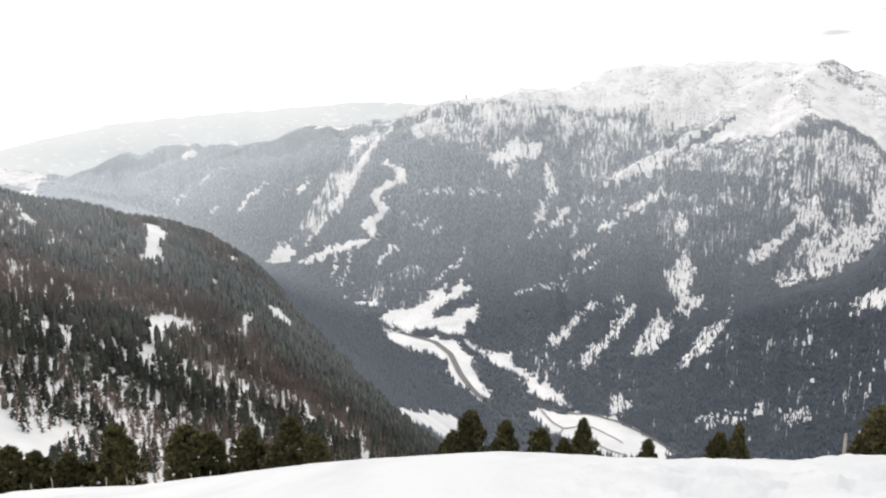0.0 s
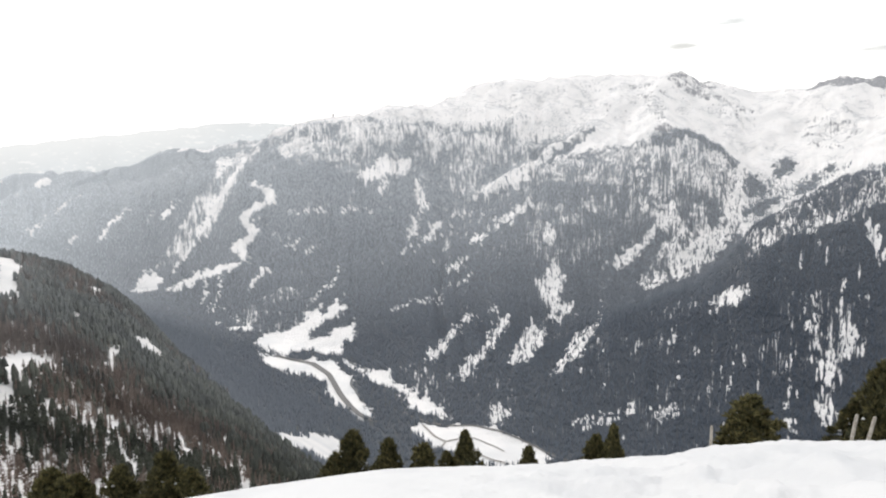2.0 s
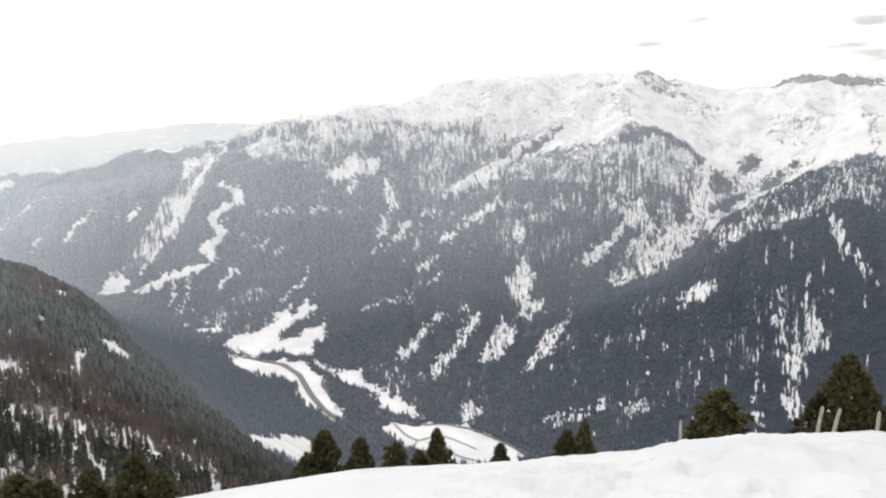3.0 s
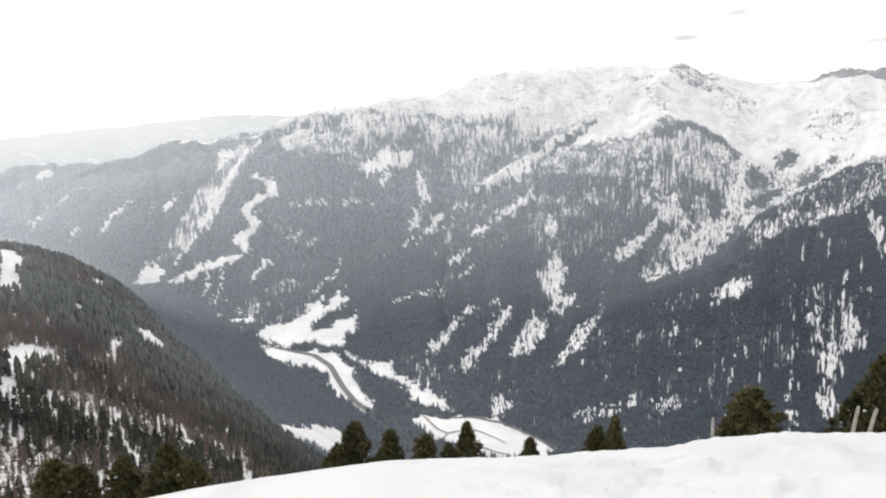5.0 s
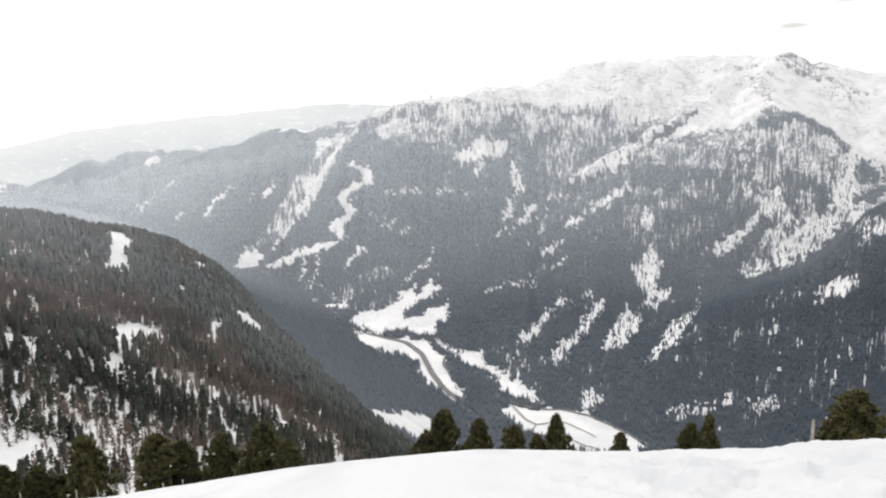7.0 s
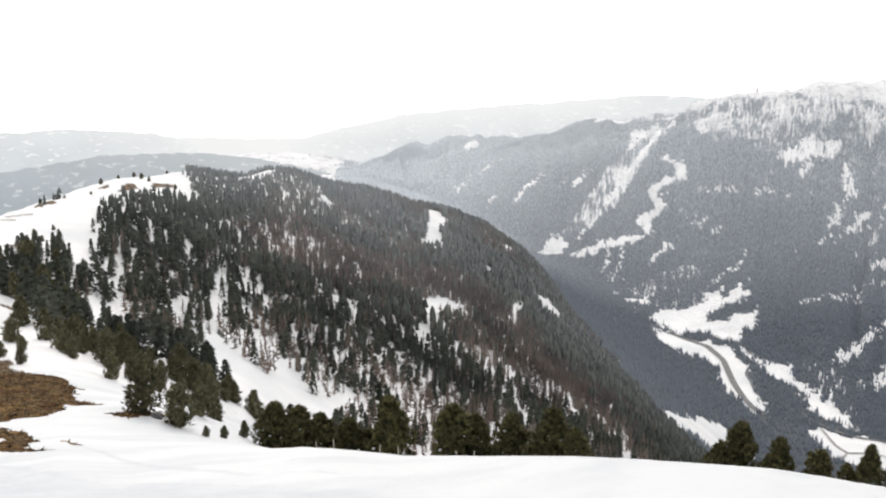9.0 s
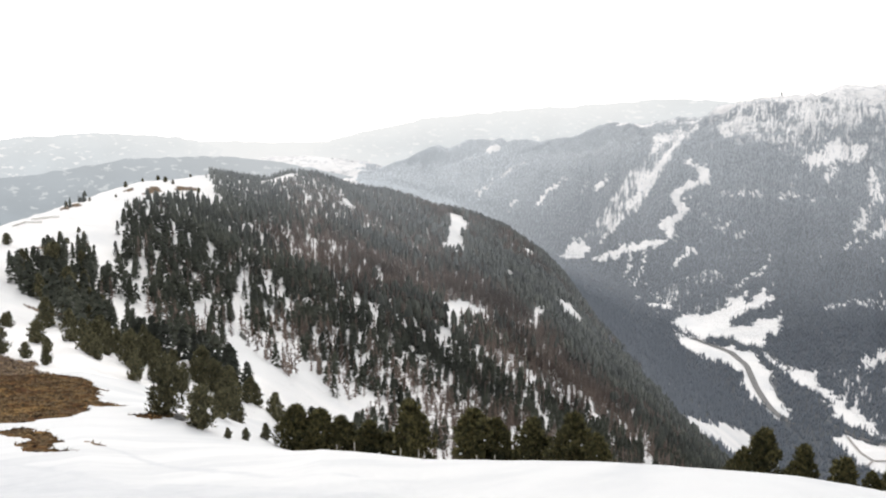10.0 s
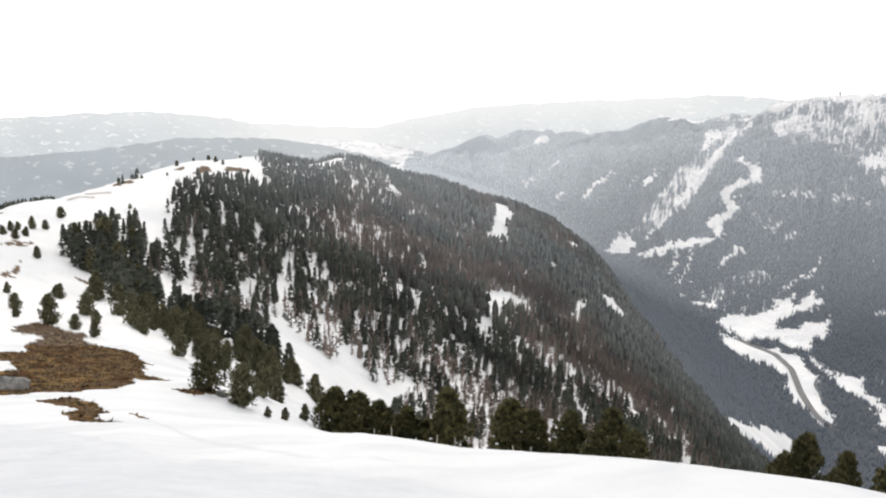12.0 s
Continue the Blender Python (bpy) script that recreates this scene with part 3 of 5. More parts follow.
CLEARINGS.append([(-306.5, 254.5), (-278.5, 259.8), (-232.5, 223.4), (-172.8, 182.9), (-121.8, 139.7), (-83.4, 104), (-61.9, 84.3), (-58.6, 89.1), (-106.7, 194.6), (-69.7, 56.1)])  # snow bank
CLEARINGS.append([(-254, 297), (-245, 307), (-218, 293), (-192, 246), (-199, 243), (-232, 275)])  # snow glade
CLEARINGS.append([(-224.8, 337.8), (-212.1, 332.4), (-185.1, 316.7), (-175, 339.5), (-163.5, 351.5), (-168.5, 394.1), (-140.5, 315), (-125.4, 248.1), (-123.8, 225.5), (-116.5, 193.4), (-146.6, 228.1)])  # snow glade
CLEARINGS.append([(-289, 457), (-285, 465), (-232, 378), (-244, 387)])  # glade
CLEARINGS.append([(-246, 708), (-247, 744), (-222, 755), (-214, 713), (-223, 689), (-216, 637)])  # glade
CLEARINGS.append([(-212, 615), (-203, 641), (-195, 603), (-203, 596)])  # glade
CLEARINGS.append([(-223, 1070), (-201, 1120), (-179, 1049), (-190, 1009), (-208, 1010)])  # glade
CLEARINGS.append([(-381, 597), (-377, 618), (-348, 567), (-356, 566)])  # glade
THICKETS.append((0.68, [(-200, 332.1), (-215.1, 512.6), (-162.4, 671.1), (-102.9, 585.3), (-92.1, 394.7), (-114.5, 299.5), (-119, 231.6)]))  # open larch wood
THICKETS.append((0.95, [(-411, 628), (-487, 882), (-441, 1230), (-300, 1384), (-189, 1098), (-251, 789), (-320, 681), (-343, 585)]))  # dense wood
PINE_BELTS = [
    [(-245, 232), (-276, 281), (-296, 330), (-270, 317), (-248, 304), (-229, 266), (-167, 196), (-129, 158), (-108, 121), (-167, 178), (-200, 201)],
    [(-86, 100), (-123, 154), (-150, 205), (-133, 195), (-138, 216), (-112, 188), (-98, 154), (-57, 83), (-55, 74.5), (-70, 88)],
]
THICKETS.append((0.32, [(-223, 1051), (-222, 1176), (-192, 1133), (-171, 998), (-186, 953), (-203, 969)]))  # open wood
THICKETS.append((0.32, [(-218, 947), (-212, 958), (-182, 803), (-182, 773)]))  # open wood
THICKETS.append((0.32, [(-188, 1104), (-179, 1180), (-164, 1203), (-146, 1057), (-159, 1023), (-173, 1000)]))  # open wood
THICKETS.append((0.32, [(-161, 1246), (-143, 1303), (-117, 1258), (-102, 1066), (-120, 1050), (-138, 1053)]))  # open wood
THICKETS.append((0.32, [(-105, 1176), (-86, 1207), (-62, 1092), (-56, 923), (-72, 942), (-90, 979)]))  # open wood
CLEARINGS.append([(-231, 3795), (-266, 3684), (-299, 3535), (-338, 3348), (-379, 3235), (-408, 3110), (-395, 3096), (-367, 3224), (-325, 3334), (-283, 3493), (-254, 3699), (-216, 3767)])  # lift cutting
GLADES.append([(-782, 3293), (-763, 3369), (-729, 3436), (-691, 3462), (-673, 3457), (-710, 3423), (-744, 3357), (-765, 3287)])  # glade
GLADES.append([(-561, 3353), (-541, 3384), (-515, 3382), (-493, 3370), (-518, 3368), (-537, 3332)])  # glade
GLADES.append([(-1003, 3576), (-962, 3634), (-918, 3683), (-905, 3686), (-948, 3631), (-989, 3571)])  # glade
GLADES.append([(-1073, 3475), (-1027, 3545), (-1012, 3536), (-1058, 3466)])  # glade
GLADES.append([(-1380, 4068), (-1345, 4082), (-1314, 4046), (-1350, 4034)])  # glade
GLADES.append([(-1213, 3821), (-1182, 3843), (-1169, 3847), (-1196, 3812)])  # glade
GLADES.append([(-890, 3318), (-867, 3354), (-853, 3346), (-876, 3309)])  # glade
GLADES.append([(-359, 2736), (-348, 2779), (-357, 2836), (-346, 2833), (-338, 2775), (-347, 2728)])  # glade
GLADES.append([(-225, 3034), (-198, 3078), (-183, 3102), (-172, 3107), (-186, 3077), (-214, 3035)])  # glade
GLADES.append([(-581, 4013), (-462, 4040), (-389, 3951), (-425, 3916), (-563, 3960)])  # glade
GLADES.append([(-1171, 3958), (-1168, 4018), (-1093, 3946), (-1093, 3898), (-1121, 3849)])  # glade
THICKETS.append((0.74, [(1085, 3007), (1275, 3030), (1399, 2979), (1461, 2887), (1331, 2670), (1193, 2509), (1074, 2561), (1035, 2750)]))  # open wood
CLEARINGS.append([(-502, 834), (-511, 891), (-507, 939), (-476, 869), (-472, 805)])  # glade
THICKETS.append((0.68, [(-420, 520), (-431, 584), (-373, 557), (-328, 515), (-271, 436), (-245, 340), (-248, 304), (-316, 384)]))  # pine grove
THICKETS.append((0.8, [(-437, 542), (-472, 727), (-369, 740), (-295, 729), (-262, 650), (-311, 561), (-320, 479), (-346, 445)]))  # spruce wood
THICKETS.append((0.97, [(-338, 716), (-301, 755), (-259, 753), (-223, 683), (-231, 611), (-260, 598), (-275, 573)]))  # spruce wood
GLADES.append([(-97, 3100), (1, 3077), (79, 3065), (159, 3090), (276, 3070), (279, 3059), (162, 3083), (82, 3051), (5, 3068), (-93, 3090)])  # forest road
GLADES.append([(-175, 3088), (-143, 3002), (-110, 2953), (-39, 2899), (20, 2862), (23, 2852), (-36, 2888), (-106, 2941), (-139, 2994), (-171, 3079)])  # forest road
GLADES.append([(264, 2759), (327, 2799), (415, 2903), (479, 3018), (555, 3068), (557, 3057), (482, 3009), (416, 2885), (328, 2783), (267, 2748)])  # forest road
GLADES.append([(473, 3055), (549, 3067), (611, 2945), (679, 2859), (678, 2840), (611, 2924), (551, 3056), (475, 3042)])  # forest road
GLADES.append([(-296, 2701), (-235, 2568), (-174, 2480), (-170, 2466), (-230, 2552), (-291, 2686)])  # forest road
GLADES.append([(-309, 2617), (-256, 2514), (-205, 2350), (-201, 2330), (-251, 2490), (-303, 2595)])  # forest road
GLADES.append([(-329, 2685), (-304, 2755), (-300, 2841), (-295, 2827), (-299, 2741), (-324, 2671)])  # forest road
GLADES.append([(-468, 2962), (-448, 3025), (-419, 3043), (-414, 3030), (-444, 3017), (-462, 2948)])  # forest road
GLADES.append([(-23, 2580), (32, 2624), (73, 2726), (76, 2715), (35, 2608), (-20, 2561)])  # forest road
GLADES.append([(817, 2473), (798, 2377), (711, 2130), (697, 2080), (798, 2366), (817, 2462)])  # forest road
GLADES.append([(338, 2503), (392, 2511), (465, 2563), (466, 2549), (393, 2499), (340, 2494)])  # forest road
GLADES.append([(203, 2385), (276, 2400), (361, 2439), (363, 2427), (277, 2383), (205, 2370)])  # forest road
GLADES.append([(514, 2787), (579, 2882), (650, 2944), (650, 2926), (579, 2863), (515, 2769)])  # forest road
GLADES.append([(847, 1676), (793, 1579), (791, 1571), (846, 1668)])  # forest road
GLADES.append([(769, 1772), (701, 1621), (701, 1615), (769, 1765)])  # forest road
GLADES.append([(480, 2267), (416, 2249), (418, 2242), (481, 2255)])  # forest road

THICKETS.append((1.05, [(1683, 3072), (1730, 3108), (1774, 3127), (1777, 3077), (1715, 2997), (1632, 2926), (1642, 2994)]))  # spinney
THICKETS.append((1.05, [(1434, 2824), (1535, 2969), (1577, 2987), (1576, 2942), (1559, 2861), (1491, 2818), (1446, 2792)]))  # spinney
THICKETS.append((1.05, [(1680, 2839), (1742, 2910), (1728, 2826), (1679, 2757), (1657, 2782)]))  # spinney
THICKETS.append((1.05, [(1763, 2885), (1804, 2919), (1807, 2867), (1775, 2841)]))  # spinney
THICKETS.append((1.05, [(1615, 2798), (1699, 2836), (1677, 2773), (1586, 2722)]))  # spinney
THICKETS.append((1.05, [(1356, 2690), (1503, 2801), (1581, 2774), (1484, 2725), (1369, 2656)]))  # spinney
CLEARINGS.append([(-218, 1041), (-219, 1133), (-196, 1119), (-181, 1056), (-191, 1018), (-205, 1015)])  # glade
CLEARINGS.append([(-176, 1119), (-173, 1198), (-147, 1331), (-125, 1251), (-135, 1163), (-161, 1122)])  # glade
CLEARINGS.append([(-215, 926), (-206, 943), (-193, 863), (-185, 793)])  # glade
CLEARINGS.append([(-318, 1266), (-312, 1317), (-286, 1245), (-292, 1205)])  # glade
CLEARINGS.append([(-274, 1004), (-268, 1034), (-252, 962), (-260, 959)])  # glade
CLEARINGS.append([(-249, 732), (-239, 755), (-218, 751), (-214, 720), (-230, 725), (-213, 660), (-225, 669)])  # glade
THICKETS.append((0.5, [(-224, 350), (-195, 377), (-168, 385), (-146, 340), (-143, 270), (-154, 262), (-182, 305)]))  # scattered trees
# stretches of open wood where snow shows between the stems in fine upright streaks
HATCHED = [
    (0.7, [(-56, 3403), (71, 3427), (205, 3506), (368, 3388), (438, 3267), (588, 3161), (763, 3277), (925, 3386), (1128, 3522), (1109, 3783), (904, 3772), (707, 3781), (513, 3794), (323, 3812), (132, 3823), (-9, 3831), (-148, 3692)]),  # upper hatched wood
    (0.68, [(-149, 3746), (-9, 3845), (134, 3871), (222, 3746), (250, 3517), (114, 3432), (-56, 3417)]),  # high wood
    (0.7, [(1087, 2803), (1206, 3038), (1264, 3023), (1343, 3049), (1403, 2987), (1453, 2915), (1349, 2749), (1280, 2592), (1120, 2444), (1122, 2532), (1194, 2638), (1142, 2720)]),  # rounded hill
    (0.7, [(908, 2391), (970, 2465), (1059, 2557), (1143, 2538), (1240, 2589), (1273, 2577), (1182, 2442), (1082, 2356), (963, 2357)]),  # hill flank
    (0.74, [(1112, 2183), (1187, 2119), (1325, 2167), (1753, 2706), (1911, 2698), (1952, 2652), (1385, 1865), (1374, 1994), (1272, 1952), (1208, 1967), (1130, 2012), (1048, 1996)]),  # spur top
    (0.92, [(989, 1851), (1063, 1808), (1174, 1722), (1132, 1645), (1068, 1572), (987, 1579), (1017, 1654), (932, 1613), (914, 1649)]),  # spur streaks
    (1.05, [(591, 1480), (642, 1582), (728, 1591), (828, 1677), (880, 1762), (860, 1655), (759, 1506), (701, 1455)]),  # spur foot
    (0.9, [(314, 2933), (368, 3056), (488, 3057), (625, 3036), (545, 2933), (399, 2741), (308, 2726)]),  # left of avalanche
    (1.0, [(667, 1892), (815, 2026), (927, 2047), (884, 1887), (802, 1823), (662, 1732)]),  # speckled mid
    (0.98, [(786, 3105), (948, 2951), (1047, 2828), (992, 2728), (867, 2818), (754, 2980)]),  # band
    (0.95, [(-58, 3119), (101, 3179), (267, 3232), (301, 3159), (135, 3081), (-20, 3050)]),  # band2
    (1.02, [(1196, 3068), (1283, 3070), (1415, 3197), (1425, 3035), (1481, 2951), (1446, 2902), (1384, 2963), (1334, 3027), (1253, 2997), (1180, 3004)]),  # hill crest fringe
    (0.92, [(590, 3114), (770, 3214), (927, 3353), (1098, 3425), (1091, 3381), (910, 3265), (766, 3143), (590, 3085)]),  # gully edge wood
    (0.9, [(183, 2038), (296, 1888), (271, 1645), (202, 1744)]),  # valley foot
    (0.95, [(321, 1881), (417, 1851), (387, 1522), (305, 1655)]),  # valley foot
    (0.88, [(-248, 2565), (-101, 2689), (33, 2542), (-33, 2428), (-154, 2340)]),  # valley foot
    (0.86, [(-550, 3001), (-484, 3238), (-384, 3497), (-279, 3904), (-204, 3876), (-306, 3321), (-370, 3106), (-469, 2955)]),  # beside the lift
]


def wood_at(x, y, bearing, r, place):
    """How densely the land is wooded: 0 none, 1 closed, more than 1 with no gaps."""
    ridge = np.interp(place, (2.5, 3, 4, 5, 6, 8), (0.3, 0.66, 0.74, 0.85, 1.3, 1.3))
    ridge = ridge + np.interp(place, (2, 3, 5, 6), (0.1, 0.35, 0.25, 0)) * fbm(bearing * 2.2, r / 160.0, 4, 23)
    ridge = ridge + np.interp(place, (2, 3, 5, 6), (0.1, 0.75, 0.5, 0)) * fbm(bearing * 1.3, r / 70, 4, 25)
    ridge = ridge + np.clip((-24 - bearing) / 6, 0, 1) * (place < 4.9) * (0.8 * fbm(x / 15, y / 26, 3, 35) - 0.14)
    # on the mountain the woods thin out upwards, in lanes down the slope, to a tree line that falls towards the right
    top = np.interp(bearing, (-25, -3, 2, 6, 10, 13, 14.6, 26, 27.5, 29, 45), (14.0, 13.5, 12.75, 12.4, 12.15, 11.75, 11.12, 11.1, 10.0, 9.12, 9.06))
    depth = np.interp(bearing, (-25, -9, -4, 0, 10, 14, 26, 29), (0.9, 1.0, 2.0, 2.5, 1.9, 1.5, 1.4, 0.4))
    lanes = 0.6 * fbm(bearing * 5.5 + 1.5 * fbm(x / 260, y / 260, 3, 29), r / 260.0, 5, 27) + 0.6 * fbm(x / 48, y / 60, 4, 33)
    broad = fbm(x / 330, y / 330, 3, 31)
    up = np.clip((top - place) / depth, 0, 1)
    far = np.interp(bearing, (-12, 0), (0.5, 0.16)) + np.clip((bearing - 12) / 3, 0, 1) * np.interp(place, (9.5, 10.3), (0.06, 0.34)) + 0.95 * up**0.8 + (np.interp(bearing, (-5, 5), (0.66, 0.4)) - np.interp(bearing, (8, 16), (0.22, 0.1)) * up) * lanes + 0.2 * broad - np.interp(bearing, (12, 18), (0, 0.08)) * up
    far = np.where(place > top + 0.06 * lanes, -0.5, far)
    far = np.where(bearing < -24.5 - 2 * broad, -0.25 + 0.9 * broad, far)
    wood = np.where(place < 8, ridge, far)
    wood = np.where(place < 2.4, -0.5, wood)
    for dense, outline in [t for t in THICKETS if t[0] < 1]:
        wood = np.where(inside(x, y, outline), dense + 0.3 * fbm(x / 24, y / 32, 3, 25) + 0.45 * fbm(x / 9, y / 15, 2, 39) + 0.35 * fbm(bearing * 17, r / 70, 2, 43), wood)
    if (r > 1300).any():
        streaks = 0.4 * fbm(bearing * 12 + 0.4 * fbm(x / 60, y / 60, 2, 45), r / 70, 3, 47) + 0.22 * fbm(x / 70, y / 90, 3, 49)
        # fewer and fewer trees towards the tree line, and bands of denser wood
        thinning = 0.22 * np.clip(11.5 - place, -1.3, 0) + (0.3 * broad + 0.2 * fbm(bearing * 0.8, place * 3.5, 2, 105)) * np.clip((r - 2300) / 500, 0.2, 1)
        for dense, outline in HATCHED:
            wood = np.where((r > 1300) & inside(x + 25 * broad, y + 40 * lanes, outline), dense + streaks + thinning, wood)
    wood = wood + 0.24 * np.clip((bearing + 19) / 5, 0, 1) * (place < 6) * np.clip((place - 3.4) / 0.5, -0.35, 1)
    wood = wood + np.where(place < 6, 0.26 * np.clip((r - 400) / 120, 0, 1) * np.clip((bearing + 38) / 8, -0.5, 1) + 0.2 * np.clip((r - 640) / 160, 0, 1), 0)
    # small gaps everywhere, drawn out down the slope
    gaps = np.where(place < 6, np.where(r > 650, fbm(bearing * 10, r / 30, 2, 101), fbm(bearing * 4.2, r / 36, 2, 79)), fbm(bearing * 21, r / 75, 2, 85))
    often = np.where(place < 6, 0.36, np.interp(bearing, (-10, 6, 14, 24, 34), (0.74, 0.715, 0.655, 0.56, 0.57)))
    often = often + np.where(place > 8, 0.22 * np.clip(0.5 - 2.2 * fbm(x / 190, y / 230, 3, 91), -0.35, 1), 0)
    wood = wood - 5 * np.clip(gaps - often, 0, 0.3) * (place > 3.3) * ((place < 5.2) | (place > 8.1)) * np.where((place < 6) & (r > 650), 1.7, 1)
    ax, ay = x + 5 * fbm(x / 11, y / 11, 2, 71) * np.clip(r / 700, 0.2, 2.5), y + 12 * fbm(x / 14, y / 14, 2, 73) * np.clip(r / 700, 0.2, 2.5)
    near = np.clip((1000 - r) / 300, 0, 1) * np.clip((r - 290) / 120, 0, 1)
    ax, ay = ax + 9 * near * fbm(x / 20, y / 24, 3, 87), ay + 12 * near * fbm(x / 20, y / 24, 3, 89)
    # clearings on the mountain run out in streaks down the slope
    run = 40 * fbm(bearing * 11, r / 300, 3, 75) * np.clip((r - 1350) / 250, 0, 1)
    gx, gy = ax + run * np.sin(np.radians(bearing)), ay + run * np.cos(np.radians(bearing))
    specks = fbm(bearing * 16, r / 90, 3, 77)
    sparse = np.interp(bearing, (-10, 5, 18, 26), (0.0, 0.06, 0.12, 0.22)) * np.clip((r - 1350) / 250, 0, 1)
    for outline in CLEARINGS:
        wood = np.where(inside(ax, ay, outline), -0.5, wood)
    stray = np.interp(bearing, (-12, -2, 8), (0.0, 0.5, 1.15)) * fbm(bearing * 46, r / 22, 2, 111)
    for outline in GLADES:
        wood = np.where(inside(gx, gy, outline), sparse + 0.09 + 0.5 * lanes + 0.75 * specks + stray, wood)
    for dense, outline in [t for t in THICKETS if t[0] >= 1]:
        wood = np.where(inside(ax, ay, outline), dense + 0.6 * specks, wood)
    return np.clip(wood, -0.5, 1.35)


# (wood end)
COLUMNS = np.concatenate([np.arange(-63.5, -52, 1.0), np.arange(-52, 41, 0.12), np.arange(41, 51.6, 1.0)])
ROWS_OF = (110, 26, 26, 44, 46, 10, 14, 40, 60, 24, 50, 40, 36, 8)
BACK = np.arange(56.0, 296.0, 6.0)


def land():
    """One sheet of land, laid in rows from line to line, cut into its four stretches along rows."""
    col = np.clip((COLUMNS - FINE[0]) * 10, 0, len(FINE) - 1.001)
    c0 = col.astype(int)
    w = col - c0
    kr = KR[:, c0] * (1 - w) + KR[:, c0 + 1] * w
    rows = []
    for k, n in enumerate(ROWS_OF):
        u = np.arange(n)[:, None] / n
        rows.append(kr[k] + (kr[k + 1] - kr[k]) * (u if k else 0.1 * u + 0.9 * u**1.6))
    rows = np.concatenate(rows + [kr[-1:]])
    grid_b = np.broadcast_to(COLUMNS, rows.shape)
    z, place = height(grid_b.ravel(), rows.ravel())
    z, place = z.reshape(rows.shape), place.reshape(rows.shape)
    x, y = rows * np.sin(np.radians(grid_b)), rows * np.cos(np.radians(grid_b))
    wood = wood_at(x.ravel(), y.ravel(), grid_b.ravel(), rows.ravel(), place.ravel()).reshape(rows.shape)
    # behind the camera the hill goes on, from one edge of the sheet round to the other
    v = (BACK - COLUMNS[-1]) / (COLUMNS[0] + 360 - COLUMNS[-1])
    back_r = rows[:, -1:] * (1 - v) + rows[:, :1] * v
    back_z = z[:, -1:] * (1 - v) + z[:, :1] * v
    lift = np.sin(np.pi * v) ** 2 * np.minimum(back_r, 400) * 0.45
    bx, by = back_r * np.sin(np.radians(BACK)), back_r * np.cos(np.radians(BACK))
    X, Y, Z = np.hstack([x, bx]), np.hstack([y, by]), np.hstack([z, back_z + lift])
    W = np.hstack([wood, np.broadcast_to(wood[:, -1:], bx.shape)])
    B = np.hstack([grid_b, np.broadcast_to(BACK, bx.shape)])
    R = np.hstack([rows, back_r])
    P = np.hstack([place, np.broadcast_to(place[:, -1:], bx.shape)])
    bare = bare_at(X, Y)
    crag = crag_at(B, P, W, X, Y)
    haze_mix = haze_mix_at(B, R)
    grey_share = grey_share_at(X, Y)
    stops = np.cumsum((0,) + ROWS_OF)
    made = []
    for name, first, last, mat, label, category in (
            ("ground", 0, 3, NEAR_SNOW, "wind-packed snow slope with bare straw-brown grass patches", "snow slope"),
            ("wooded_ridge", 3, 6, RIDGE_LAND, "snowy mountain ridge under dark conifer and larch woods", "ridge"),
            ("valley_floor", 6, 8, VALLEY_LAND, "deep valley floor with white snow-covered meadows", "valley"),
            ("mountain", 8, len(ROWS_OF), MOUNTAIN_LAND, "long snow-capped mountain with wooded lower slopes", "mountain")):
        a, b = stops[first], stops[last] + 1
        n, m = b - a, X.shape[1]
        idx = np.arange(n * m).reshape(n, m)
        right = np.roll(idx, -1, 1)
        faces = np.stack([idx[:-1], right[:-1], right[1:], idx[1:]], -1).reshape(-1, 4)
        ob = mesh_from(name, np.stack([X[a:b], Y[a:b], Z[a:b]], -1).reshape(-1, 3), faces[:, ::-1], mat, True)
        for key, table in (("wood", W), ("bare", bare), ("crag", crag), ("haze_mix", haze_mix), ("grey_share", grey_share)):
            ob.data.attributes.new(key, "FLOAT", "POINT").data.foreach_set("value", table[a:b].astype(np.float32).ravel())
        polar = np.stack([B[a:b] / 10, R[a:b] / 1000, 0 * B[a:b]], -1).astype(np.float32)
        ob.data.attributes.new("polar", "FLOAT_VECTOR", "POINT").data.foreach_set("vector", polar.ravel())
        made.append(tagged(ob, label, category, kind="structure"))
    return made


BARE = [
    [(-88, 75.4), (-103.6, 94.9), (-109.3, 101.8), (-112.7, 99.4), (-122.5, 107.6), (-128.9, 118.2), (-120.9, 117.7), (-98.8, 103.5), (-90.2, 102.5), (-65.2, 76.1), (-58.3, 62.4), (-58, 55.4), (-58.8, 50.3)],
    [(-55.4, 50.6), (-55.7, 55), (-46, 48.7), (-35.4, 38.8), (-38.6, 40), (-47.7, 46)],
    [(-41.4, 46.6), (-41, 47), (-38.5, 46), (-38.6, 45.4)],
    [(-57.2, 71.8), (-57, 76.8), (-54.4, 74.2), (-54.5, 72)],
    [(-220.4, 219.1), (-206.1, 221.5), (-193.7, 206.9), (-211.8, 212.8)],
    [(-254, 220), (-269, 241), (-272, 252), (-267, 246), (-257, 230)],
    [(-206, 178), (-232, 210), (-229, 207), (-201, 176)],
    [(-314, 320), (-333, 356), (-324, 350), (-312, 324)],
    [(-432, 466), (-448, 504), (-431, 487), (-425, 463)],
    [(-459, 563), (-457, 574), (-449, 564), (-452, 556)],
    [(-448, 577), (-461, 604), (-456, 608), (-438, 582), (-433, 557)],
    [(-447, 609), (-457, 650), (-448, 650), (-437, 606)],
]


